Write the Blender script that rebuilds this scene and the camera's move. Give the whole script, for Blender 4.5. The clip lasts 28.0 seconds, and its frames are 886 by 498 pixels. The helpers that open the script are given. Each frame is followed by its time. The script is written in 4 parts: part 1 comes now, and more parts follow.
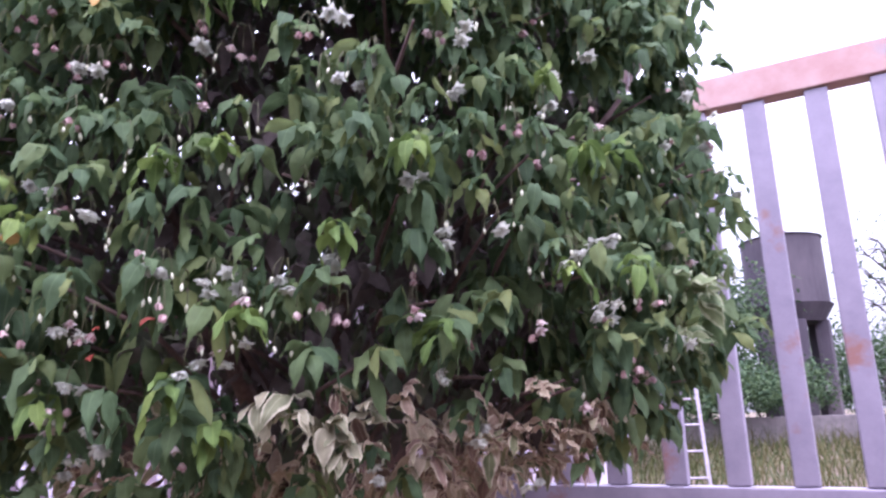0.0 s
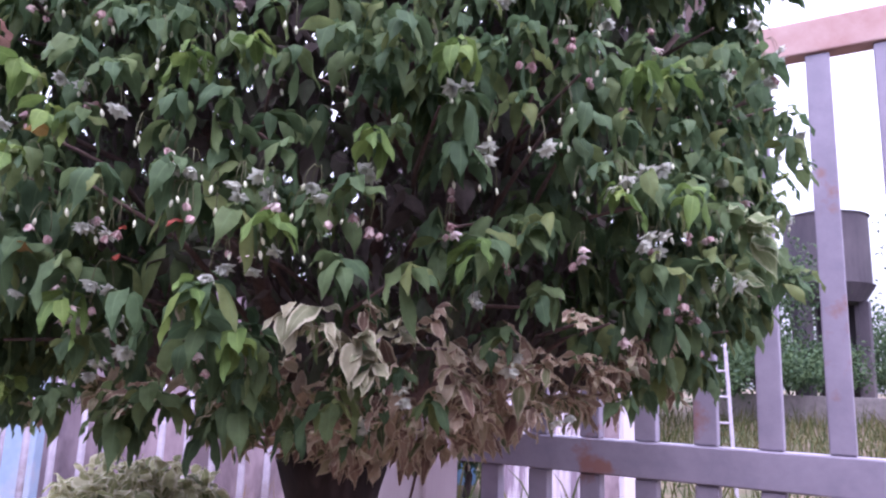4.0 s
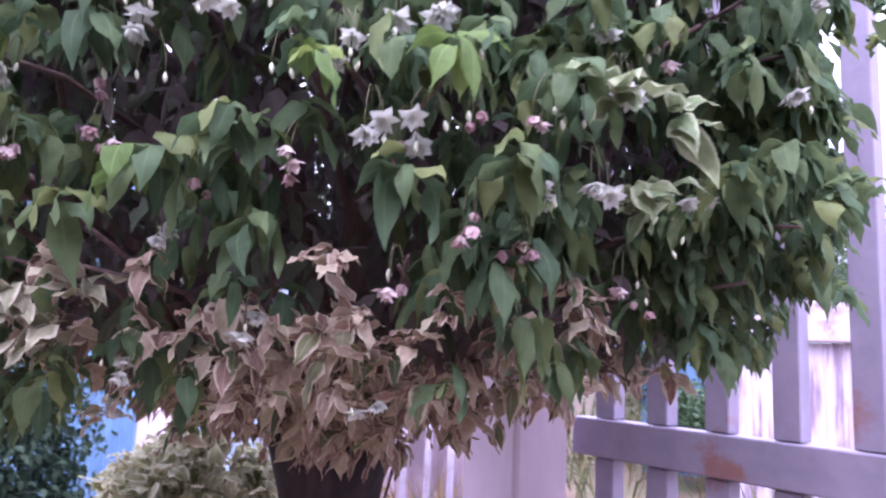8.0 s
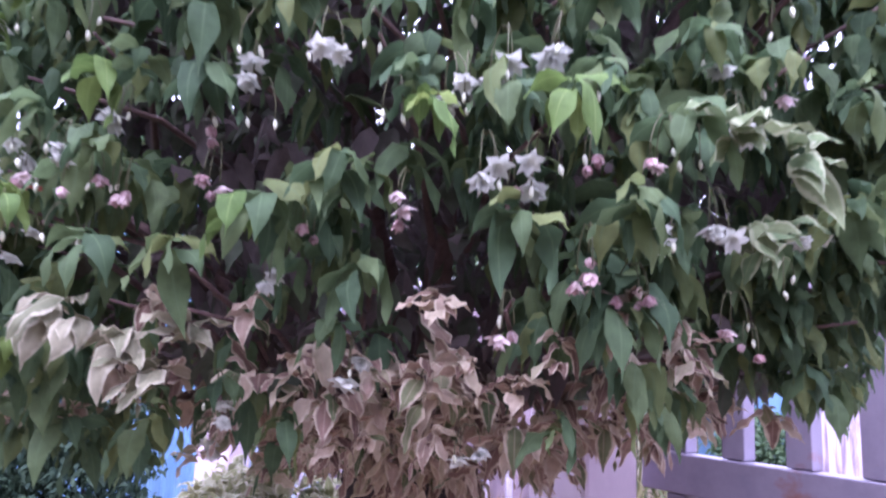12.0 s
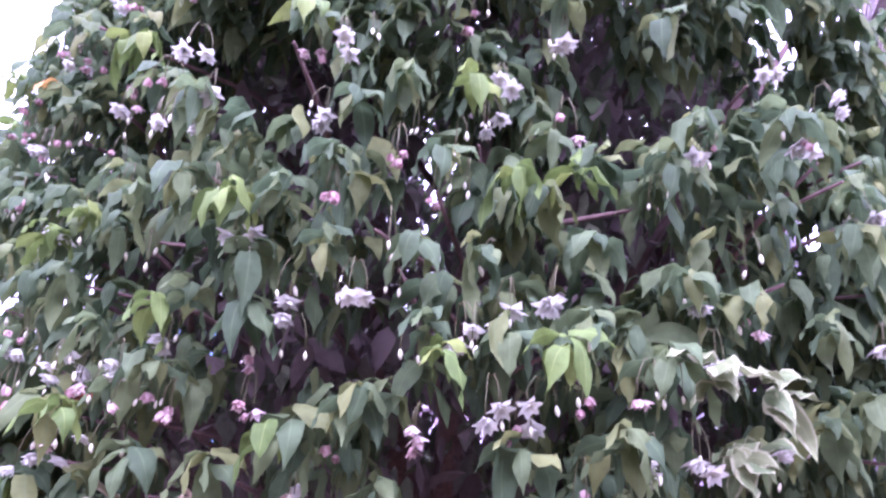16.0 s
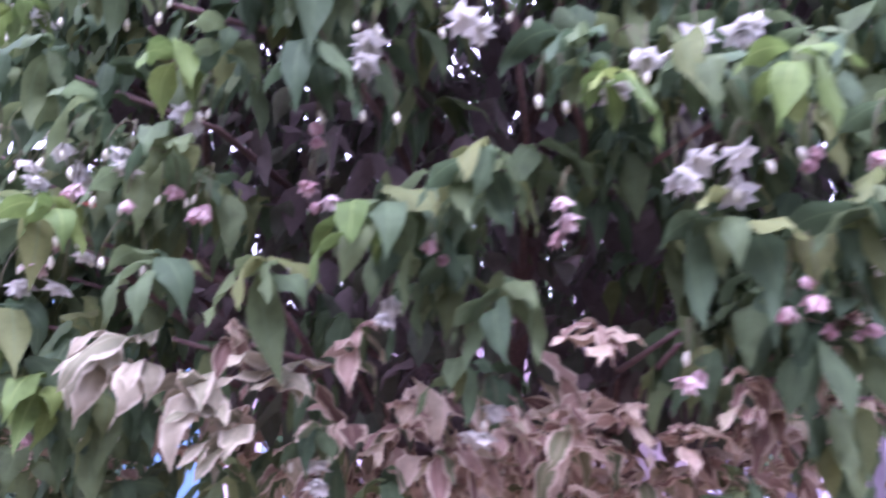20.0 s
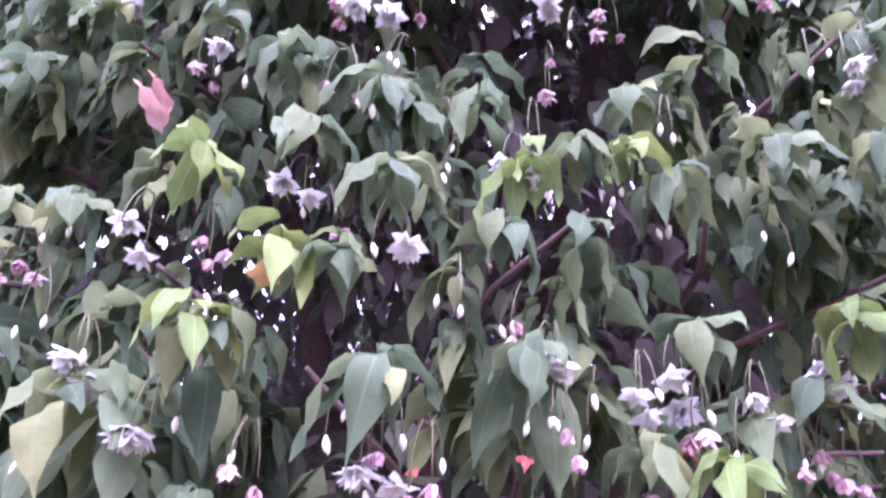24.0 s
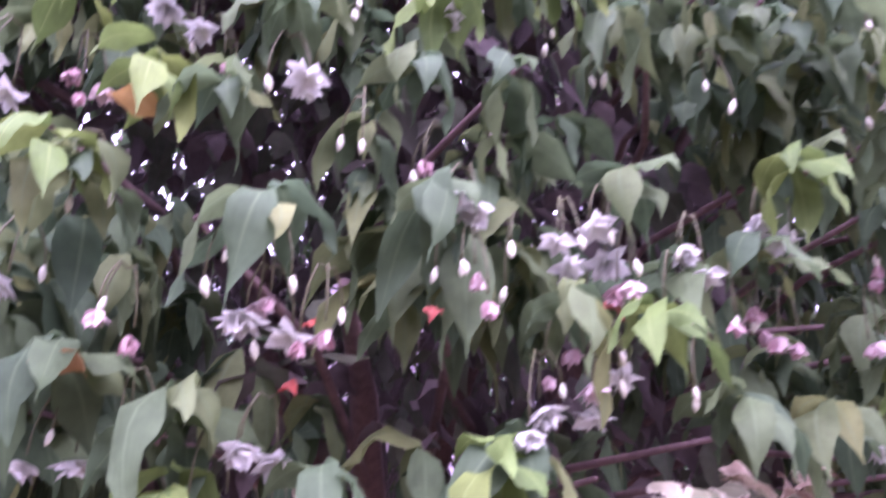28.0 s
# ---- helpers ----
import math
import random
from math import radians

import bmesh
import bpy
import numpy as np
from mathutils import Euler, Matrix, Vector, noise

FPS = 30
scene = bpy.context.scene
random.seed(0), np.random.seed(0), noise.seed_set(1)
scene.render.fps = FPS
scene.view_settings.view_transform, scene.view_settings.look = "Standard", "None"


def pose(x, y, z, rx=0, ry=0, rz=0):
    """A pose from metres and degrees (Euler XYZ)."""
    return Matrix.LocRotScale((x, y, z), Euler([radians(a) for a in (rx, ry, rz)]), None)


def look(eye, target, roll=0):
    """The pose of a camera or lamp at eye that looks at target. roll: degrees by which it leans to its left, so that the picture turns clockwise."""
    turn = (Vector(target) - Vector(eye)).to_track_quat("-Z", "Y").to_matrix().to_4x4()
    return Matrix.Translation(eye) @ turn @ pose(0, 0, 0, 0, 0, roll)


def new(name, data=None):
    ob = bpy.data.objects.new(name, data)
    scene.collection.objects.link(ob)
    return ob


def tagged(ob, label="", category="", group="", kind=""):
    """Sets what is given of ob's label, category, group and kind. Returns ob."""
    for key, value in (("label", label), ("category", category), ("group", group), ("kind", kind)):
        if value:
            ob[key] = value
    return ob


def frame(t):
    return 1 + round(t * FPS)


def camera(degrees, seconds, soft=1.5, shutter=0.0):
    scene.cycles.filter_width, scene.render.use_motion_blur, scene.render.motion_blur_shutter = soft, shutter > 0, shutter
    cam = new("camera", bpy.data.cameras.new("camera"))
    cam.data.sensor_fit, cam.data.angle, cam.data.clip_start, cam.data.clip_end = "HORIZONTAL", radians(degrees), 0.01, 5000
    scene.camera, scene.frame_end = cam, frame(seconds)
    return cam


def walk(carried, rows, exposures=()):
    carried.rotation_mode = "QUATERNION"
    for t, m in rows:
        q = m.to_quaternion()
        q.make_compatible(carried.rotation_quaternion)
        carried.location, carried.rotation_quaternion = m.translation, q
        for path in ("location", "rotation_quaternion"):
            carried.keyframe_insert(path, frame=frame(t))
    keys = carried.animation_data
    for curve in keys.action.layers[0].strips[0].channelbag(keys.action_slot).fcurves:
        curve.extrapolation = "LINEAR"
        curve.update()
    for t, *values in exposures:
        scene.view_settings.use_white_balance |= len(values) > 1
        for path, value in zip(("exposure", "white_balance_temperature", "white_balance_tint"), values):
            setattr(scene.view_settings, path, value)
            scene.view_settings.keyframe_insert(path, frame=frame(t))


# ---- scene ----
cam = camera(64.3, 28.0, soft=2.3, shutter=0.6)
PATH = [
    (0, (-0.002, 0.003, 1.429), (0.06, 1.942, 1.914), -1.6),
    (0.5, (0.007, 0.014, 1.409), (0.004, 1.963, 1.862), -0.8),
    (1, (0.023, 0.027, 1.402), (0.024, 1.986, 1.804), -1.3),
    (1.5, (0.027, 0.022, 1.387), (0.008, 1.976, 1.814), -0.8),
    (2, (0.027, 0.024, 1.384), (0.018, 1.982, 1.795), -1.3),
    (2.5, (0.026, 0.033, 1.381), (-0.006, 2.0, 1.742), -1.5),
    (3, (0.009, 0.046, 1.376), (0.007, 2.012, 1.744), -1.1),
    (3.5, (-0.006, 0.047, 1.387), (-0.026, 2.012, 1.761), 0.8),
    (5.5, (0.033, 0.035, 1.406), (-0.026, 2.013, 1.691), 3.9),
    (6, (0.096, 0.069, 1.383), (-0.194, 2.042, 1.532), 3.9),
    (6.5, (0.173, 0.204, 1.364), (-0.228, 2.145, 1.637), 3.8),
    (7, (0.223, 0.336, 1.387), (-0.272, 2.256, 1.654), 4.0),
    (7.5, (0.284, 0.351, 1.408), (-0.298, 2.245, 1.682), 2.8),
    (8, (0.368, 0.346, 1.406), (-0.378, 2.185, 1.7), 2.7),
    (8.5, (0.4, 0.338, 1.409), (-0.428, 2.137, 1.73), 2.3),
    (9, (0.377, 0.351, 1.396), (-0.478, 2.149, 1.627), 3.3),
    (9.5, (0.365, 0.369, 1.38), (-0.475, 2.166, 1.668), 4.0),
    (10, (0.342, 0.387, 1.348), (-0.506, 2.174, 1.685), 3.9),
    (10.5, (0.294, 0.416, 1.341), (-0.495, 2.227, 1.688), 3.5),
    (11, (0.281, 0.416, 1.348), (-0.512, 2.224, 1.702), 2.6),
    (11.5, (0.303, 0.387, 1.382), (-0.549, 2.169, 1.72), 1.9),
    (12, (0.326, 0.336, 1.421), (-0.536, 2.11, 1.768), 3.0),
    (12.5, (0.348, 0.298, 1.44), (-0.535, 2.051, 1.824), 2.7),
    (13, (0.366, 0.27, 1.471), (-0.528, 1.992, 1.955), 3.2),
    (13.5, (0.359, 0.264, 1.473), (-0.559, 1.971, 1.967), 4.0),
    (15.5, (0.355, 0.262, 1.488), (-0.54, 1.959, 2.054), 4.5),
    (16, (0.358, 0.263, 1.496), (-0.521, 1.951, 2.113), 4.1),
    (16.5, (0.378, 0.261, 1.503), (-0.477, 1.929, 2.202), 3.9),
    (17, (0.4, 0.257, 1.531), (-0.453, 1.913, 2.26), 4.2),
    (17.5, (0.414, 0.255, 1.531), (-0.439, 1.903, 2.279), 3.9),
    (18, (0.406, 0.259, 1.508), (-0.515, 1.896, 2.194), 4.0),
    (18.5, (0.383, 0.258, 1.484), (-0.667, 1.865, 2.045), 3.1),
    (19, (0.336, 0.283, 1.466), (-0.681, 1.939, 1.937), 2.4),
    (19.5, (0.282, 0.346, 1.445), (-0.633, 2.062, 1.912), 2.7),
    (20, (0.206, 0.378, 1.426), (-0.631, 2.14, 1.867), 2.1),
    (20.5, (0.109, 0.342, 1.404), (-0.728, 2.101, 1.854), 4.5),
    (21, (-0.018, 0.273, 1.393), (-0.447, 2.198, 1.726), 3.5),
    (21.5, (-0.152, 0.261, 1.389), (-0.481, 2.213, 1.675), 2.4),
    (23.5, (-0.361, 0.338, 1.472), (-0.039, 2.194, 2.143), 2.2),
    (24, (-0.353, 0.328, 1.492), (-0.032, 2.139, 2.278), 1.4),
    (24.5, (-0.349, 0.324, 1.498), (-0.032, 2.121, 2.315), 1.4),
    (25, (-0.347, 0.312, 1.51), (-0.081, 2.082, 2.403), 1.3),
    (25.5, (-0.353, 0.301, 1.519), (-0.111, 2.04, 2.477), 0.8),
    (26, (-0.341, 0.297, 1.515), (-0.068, 2.047, 2.445), 0.4),
    (26.5, (-0.318, 0.309, 1.508), (0.051, 2.083, 2.355), -0.2),
    (27, (-0.296, 0.33, 1.5), (0.116, 2.126, 2.276), -0.5),
    (27.5, (-0.296, 0.343, 1.483), (0.134, 2.161, 2.197), -0.5),
    (28, (-0.314, 0.368, 1.463), (0.099, 2.223, 2.085), 0.6),
]
walk(cam, [(t, look(eye, target, roll)) for t, eye, target, roll in PATH],
     exposures=((0, 1.85, 5550, 27), (3, 1.7, 5500, 27), (6, 1.55, 5450, 23), (7, 1.95, 5350, 29), (8, 2.1, 5350, 34), (9, 2.12, 5300, 34), (10, 2.02, 5350, 31), (10.5, 1.95, 5300, 18), (11, 1.9, 5300, 17), (12, 2.2, 5150, 33), (13.5, 2.45, 5150, 60), (16, 2.75, 5250, 57), (17, 2.9, 5300, 62), (18, 2.75, 5300, 56), (19, 2.3, 5250, 54), (20, 2.5, 5200, 45), (21, 2.74, 5150, 50), (21.5, 2.75, 5150, 50), (24, 3.06, 5300, 63), (26, 3.33, 5250, 68), (28, 2.78, 5450, 63)))

# ---- world, sun, exposure ----
world = bpy.data.worlds.new("overcast_sky")
scene.world = world
world.use_nodes = True
wn, wl = world.node_tree.nodes, world.node_tree.links
sky = wn.new("ShaderNodeTexSky")
sky.sky_type, sky.sun_disc = "NISHITA", False
sky.sun_elevation, sky.sun_rotation = radians(60), radians(168)
sky.air_density, sky.dust_density, sky.ozone_density = 1.0, 6.0, 1.0
cloud = wn.new("ShaderNodeMix")
cloud.data_type = "RGBA"
cloud.inputs["Factor"].default_value = 0.82
cloud.inputs["B"].default_value = (9.2, 8.8, 9.6, 1)
wl.new(sky.outputs["Color"], cloud.inputs["A"])
# an overcast sky is brighter overhead than at the horizon
place, parts, lift, shade = wn.new("ShaderNodeTexCoord"), wn.new("ShaderNodeSeparateXYZ"), wn.new("ShaderNodeMapRange"), wn.new("ShaderNodeVectorMath")
lift.inputs["From Min"].default_value, lift.inputs["From Max"].default_value = 0.0, 1.0
lift.inputs["To Min"].default_value, lift.inputs["To Max"].default_value = 0.2, 2.2
shade.operation = "MULTIPLY"
wl.new(place.outputs["Generated"], parts.inputs["Vector"])
wl.new(parts.outputs["Z"], lift.inputs["Value"])
wl.new(cloud.outputs["Result"], shade.inputs[0])
wl.new(lift.outputs["Result"], shade.inputs[1])
wl.new(shade.outputs["Vector"], wn["Background"].inputs["Color"])
wn["Background"].inputs["Strength"].default_value = 0.12

sun = new("sun", bpy.data.lights.new("sun", "SUN"))
sun.data.energy, sun.data.angle, sun.data.color = 0.7, radians(50), (1.0, 0.95, 0.92)
sun.matrix_world = look((0.8, -3, 8), (0, 0.6, 1.5))


# ---- materials ----
def material(name, base=(0.5, 0.5, 0.5), rough=0.6, metal=0.0):
    m = bpy.data.materials.new(name)
    m.use_nodes = True
    b = m.node_tree.nodes["Principled BSDF"]
    b.inputs["Base Color"].default_value = (*base, 1)
    b.inputs["Roughness"].default_value, b.inputs["Metallic"].default_value = rough, metal
    return m, m.node_tree.nodes, m.node_tree.links, b


def ramp(nodes, stops):
    r = nodes.new("ShaderNodeValToRGB")
    while len(r.color_ramp.elements) < len(stops):
        r.color_ramp.elements.new(0.5)
    for e, (p, c) in zip(r.color_ramp.elements, stops):
        e.position, e.color = p, (*c, 1)
    return r


def mixed(nodes, links, factor, a, b, blend="MIX"):
    n = nodes.new("ShaderNodeMix")
    n.data_type, n.blend_type = "RGBA", blend
    for key, v in (("Factor", factor), ("A", a), ("B", b)):
        if isinstance(v, tuple):
            n.inputs[key].default_value = (*v, 1)
        elif isinstance(v, float):
            n.inputs[key].default_value = v
        else:
            links.new(v, n.inputs[key])
    return n.outputs["Result"]


def noise_tex(nodes, links, scale, detail=4.0, rough=0.55, squash=None):
    co = nodes.new("ShaderNodeTexCoord")
    n = nodes.new("ShaderNodeTexNoise")
    n.inputs["Scale"].default_value, n.inputs["Detail"].default_value, n.inputs["Roughness"].default_value = scale, detail, rough
    if squash:
        mp = nodes.new("ShaderNodeMapping")
        mp.inputs["Scale"].default_value = squash
        links.new(co.outputs["Object"], mp.inputs["Vector"])
        links.new(mp.outputs["Vector"], n.inputs["Vector"])
    else:
        links.new(co.outputs["Object"], n.inputs["Vector"])
    return n.outputs["Fac"]


def bumped(nodes, links, shader, height, strength=0.3, distance=0.005):
    b = nodes.new("ShaderNodeBump")
    b.inputs["Strength"].default_value, b.inputs["Distance"].default_value = strength, distance
    links.new(height, b.inputs["Height"])
    links.new(b.outputs["Normal"], shader.inputs["Normal"])


def worn(name, a, b, scale, rough=0.7, metal=0.0, stain=None, stain_scale=3.0, stain_at=(0.56, 0.66), bump=0.3, squash=None):
    """Two tones of grain, and stains with their own shape over them."""
    m, n, l, p = material(name, a, rough, metal)
    fine = noise_tex(n, l, scale, 6.0, 0.65, squash)
    col = ramp(n, [(0.35, a), (0.65, b)])
    l.new(fine, col.inputs["Fac"])
    out = col.outputs["Color"]
    if stain:
        big = noise_tex(n, l, stain_scale, 5.0, 0.6, squash)
        edge = ramp(n, [(stain_at[0], (0, 0, 0)), (stain_at[1], (1, 1, 1))])
        l.new(big, edge.inputs["Fac"])
        out = mixed(n, l, edge.outputs["Color"], out, stain)
    l.new(out, p.inputs["Base Color"])
    bumped(n, l, p, fine, bump, 0.004)
    return m


def leaf_material(name, stops, vein, margin=None, rough=0.7, glow=0.3):
    """A leaf: tone by piece, pale midrib and side veins from its own chart, light passing through."""
    m, n, l, p = material(name, stops[0][1], rough)
    p.inputs["Specular IOR Level"].default_value = 0.22
    geo, info, fract = n.new("ShaderNodeNewGeometry"), n.new("ShaderNodeObjectInfo"), n.new("ShaderNodeMath")
    add = n.new("ShaderNodeMath")
    add.operation, fract.operation = "ADD", "FRACT"
    l.new(geo.outputs["Random Per Island"], add.inputs[0])
    l.new(info.outputs["Random"], add.inputs[1])
    l.new(add.outputs[0], fract.inputs[0])
    tone = ramp(n, stops)
    l.new(fract.outputs[0], tone.inputs["Fac"])
    uv = n.new("ShaderNodeUVMap")
    sep = n.new("ShaderNodeSeparateXYZ")
    l.new(uv.outputs["UV"], sep.inputs["Vector"])
    off = n.new("ShaderNodeMath")
    off.operation = "SUBTRACT"
    off.inputs[1].default_value = 0.5
    l.new(sep.outputs["X"], off.inputs[0])
    side = n.new("ShaderNodeMath")
    side.operation = "ABSOLUTE"
    l.new(off.outputs[0], side.inputs[0])
    rib = ramp(n, [(0.0, (0.55, 0.55, 0.55)), (0.05, (0, 0, 0))])
    l.new(side.outputs[0], rib.inputs["Fac"])
    patch = noise_tex(n, l, 90.0, 3.0)
    blot = ramp(n, [(0.3, (0.8, 0.8, 0.8)), (0.7, (1.15, 1.15, 1.15))])
    l.new(patch, blot.inputs["Fac"])
    col = mixed(n, l, 1.0, tone.outputs["Color"], blot.outputs["Color"], "MULTIPLY")
    if margin:
        wob = n.new("ShaderNodeMath")
        wob.operation, wob.inputs[1].default_value, wob.inputs[2].default_value = "MULTIPLY_ADD", 0.35, -0.17
        l.new(patch, wob.inputs[0])
        reach = n.new("ShaderNodeMath")
        reach.operation = "ADD"
        l.new(side.outputs[0], reach.inputs[0])
        l.new(wob.outputs[0], reach.inputs[1])
        rim = ramp(n, [(0.3, (0, 0, 0)), (0.4, (1, 1, 1))])
        l.new(reach.outputs[0], rim.inputs["Fac"])
        col = mixed(n, l, rim.outputs["Color"], col, margin)
    col = mixed(n, l, rib.outputs["Color"], col, vein)
    l.new(col, p.inputs["Base Color"])
    wave = n.new("ShaderNodeTexWave")
    wave.inputs["Scale"].default_value, wave.inputs["Distortion"].default_value = 3.0, 2.0
    skew = n.new("ShaderNodeVectorMath")
    skew.operation, skew.inputs[1].default_value = "MULTIPLY", (0.6, 1.0, 1.0)
    l.new(uv.outputs["UV"], skew.inputs[0])
    l.new(skew.outputs["Vector"], wave.inputs["Vector"])
    bumped(n, l, p, wave.outputs["Fac"], 0.12, 0.001)
    tr, mix = n.new("ShaderNodeBsdfTranslucent"), n.new("ShaderNodeMixShader")
    mix.inputs["Fac"].default_value = glow
    l.new(col, tr.inputs["Color"])
    l.new(p.outputs["BSDF"], mix.inputs[1])
    l.new(tr.outputs["BSDF"], mix.inputs[2])
    l.new(mix.outputs["Shader"], n["Material Output"].inputs["Surface"])
    return m


GREEN = leaf_material("leaf_green", [(0.0, (0.07, 0.115, 0.06)), (0.35, (0.09, 0.14, 0.068)), (0.6, (0.115, 0.165, 0.075)), (0.85, (0.145, 0.19, 0.078)), (1.0, (0.185, 0.215, 0.08))], (0.15, 0.215, 0.108), glow=0.46)
# the hollows' hazy purple shade is put into the colour of these leaves
DIM = leaf_material("leaf_hollow_haze", [(0.0, (0.115, 0.09, 0.09)), (0.5, (0.15, 0.12, 0.115)), (0.75, (0.1, 0.12, 0.08)), (1.0, (0.13, 0.14, 0.09))], (0.15, 0.12, 0.11), glow=0.45)
YOUNG = leaf_material("leaf_young", [(0.0, (0.09, 0.145, 0.04)), (0.5, (0.125, 0.19, 0.05)), (1.0, (0.18, 0.235, 0.062))], (0.21, 0.28, 0.09), glow=0.35)
CREAM = leaf_material("leaf_variegated", [(0.0, (0.13, 0.08, 0.065)), (0.2, (0.27, 0.175, 0.14)), (0.4, (0.4, 0.29, 0.225)), (0.62, (0.5, 0.4, 0.3)), (0.8, (0.47, 0.42, 0.28)), (0.9, (0.22, 0.23, 0.12)), (1.0, (0.1, 0.13, 0.06))], (0.5, 0.39, 0.3), margin=(0.58, 0.49, 0.37), glow=0.36)
PALE = leaf_material("leaf_cream", [(0.0, (0.17, 0.18, 0.105)), (0.5, (0.25, 0.24, 0.155)), (1.0, (0.32, 0.29, 0.2))], (0.34, 0.32, 0.22), margin=(0.42, 0.385, 0.285))
PALEGREEN = leaf_material("leaf_palegreen", [(0.0, (0.11, 0.16, 0.075)), (0.5, (0.15, 0.19, 0.09)), (1.0, (0.19, 0.22, 0.11))], (0.22, 0.25, 0.13), margin=(0.29, 0.31, 0.19))
OLIVE = leaf_material("leaf_olive", [(0.0, (0.16, 0.18, 0.075)), (0.5, (0.32, 0.32, 0.16)), (1.0, (0.46, 0.43, 0.27))], (0.46, 0.43, 0.26), margin=(0.57, 0.53, 0.38), glow=0.42)
RED = leaf_material("leaf_red", [(0.0, (0.32, 0.06, 0.04)), (1.0, (0.45, 0.16, 0.13))], (0.5, 0.25, 0.2))
ROSY = leaf_material("leaf_rosy", [(0.0, (0.36, 0.2, 0.17)), (1.0, (0.42, 0.26, 0.22))], (0.46, 0.32, 0.27))
DRYLEAF = leaf_material("leaf_dry", [(0.0, (0.4, 0.26, 0.06)), (1.0, (0.34, 0.2, 0.1))], (0.45, 0.3, 0.14))
FARGREEN = leaf_material("leaf_far", [(0.0, (0.03, 0.06, 0.03)), (1.0, (0.08, 0.12, 0.05))], (0.1, 0.15, 0.08))
HEDGELEAF = leaf_material("leaf_hedge", [(0.0, (0.016, 0.034, 0.022)), (1.0, (0.04, 0.066, 0.036))], (0.05, 0.08, 0.05))
PETAL = leaf_material("petal_white", [(0.0, (0.55, 0.55, 0.5)), (1.0, (0.65, 0.66, 0.6))], (0.58, 0.57, 0.52), rough=0.65, glow=0.4)
PINK = leaf_material("petal_pink", [(0.0, (0.34, 0.19, 0.2)), (0.5, (0.43, 0.29, 0.29)), (1.0, (0.54, 0.43, 0.41))], (0.44, 0.28, 0.28), rough=0.65, glow=0.3)
BLUSH = leaf_material("petal_blush", [(0.0, (0.58, 0.45, 0.44)), (1.0, (0.68, 0.58, 0.56))], (0.58, 0.45, 0.44), rough=0.6, glow=0.3)
BUD = worn("bud_white", (0.52, 0.54, 0.38), (0.64, 0.63, 0.5), 300, 0.6)
STALK = worn("stalk_green", (0.06, 0.07, 0.025), (0.11, 0.1, 0.045), 200, 0.6)
TWIG = worn("twig_brown", (0.085, 0.05, 0.05), (0.15, 0.095, 0.085), 120, 0.8)
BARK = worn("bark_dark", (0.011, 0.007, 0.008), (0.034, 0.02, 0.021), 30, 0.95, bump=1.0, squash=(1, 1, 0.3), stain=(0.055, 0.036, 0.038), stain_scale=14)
STEEL = worn("gate_paint", (0.215, 0.185, 0.25), (0.275, 0.235, 0.31), 14, 0.5, 0.0, stain=(0.24, 0.12, 0.11), stain_scale=5.5, stain_at=(0.59, 0.67), bump=0.15)
RUSTY = worn("gate_primer", (0.36, 0.2, 0.19), (0.44, 0.29, 0.28), 12, 0.7, stain=(0.3, 0.27, 0.3), stain_scale=5, bump=0.2)
PLASTER = worn("plaster_lilac", (0.5, 0.44, 0.52), (0.58, 0.5, 0.58), 9, 0.85, stain=(0.44, 0.36, 0.4), stain_scale=2.5, bump=0.25)
PLASTER_PINK = worn("plaster_pink", (0.44, 0.345, 0.395), (0.52, 0.425, 0.47), 9, 0.85, stain=(0.5, 0.3, 0.3), stain_scale=3.0, bump=0.25, squash=(1, 1, 0.35))
SHEET = worn("sheet_white", (0.42, 0.36, 0.43), (0.52, 0.45, 0.52), 18, 0.6, stain=(0.2, 0.15, 0.2), stain_scale=10, stain_at=(0.5, 0.6), bump=0.2, squash=(1, 1, 0.1))
BLUE = worn("sheet_blue", (0.09, 0.17, 0.29), (0.13, 0.23, 0.36), 8, 0.5, stain=(0.09, 0.15, 0.25), stain_scale=6, bump=0.1, squash=(1, 1, 0.3))
SKYBLUE = worn("paint_skyblue", (0.23, 0.3, 0.42), (0.29, 0.36, 0.48), 6, 0.7, stain=(0.33, 0.34, 0.42), stain_scale=2.2)
MAUVE = worn("plaster_mauve", (0.17, 0.12, 0.145), (0.27, 0.2, 0.235), 5, 0.9, stain=(0.1, 0.07, 0.085), stain_scale=2.4, stain_at=(0.48, 0.6), squash=(1, 1, 0.4))
TUBE = worn("paint_tube", (0.27, 0.23, 0.29), (0.35, 0.31, 0.37), 20, 0.55, stain=(0.2, 0.16, 0.18), stain_scale=6)
WHITE = worn("paint_white", (0.62, 0.58, 0.64), (0.72, 0.68, 0.74), 20, 0.55, stain=(0.45, 0.4, 0.42), stain_scale=6)
# kept dull so that the added walls bounce little light onto the crown
DULL_PLASTER = worn("plaster_dull", (0.13, 0.115, 0.12), (0.19, 0.165, 0.17), 6, 0.9, stain=(0.09, 0.1, 0.07), stain_scale=1.5)
CONCRETE = worn("tank_concrete", (0.045, 0.036, 0.05), (0.08, 0.065, 0.08), 0.9, 0.9, stain=(0.13, 0.105, 0.12), stain_scale=0.35, bump=0.3, squash=(1, 1, 0.4))
DARK = worn("roof_dark", (0.03, 0.028, 0.035), (0.06, 0.055, 0.06), 3, 0.8)
EAVE = worn("eave_lilac", (0.55, 0.48, 0.6), (0.62, 0.56, 0.66), 5, 0.7)
FROND = worn("palm_dry", (0.11, 0.09, 0.1), (0.2, 0.17, 0.17), 40, 0.8)
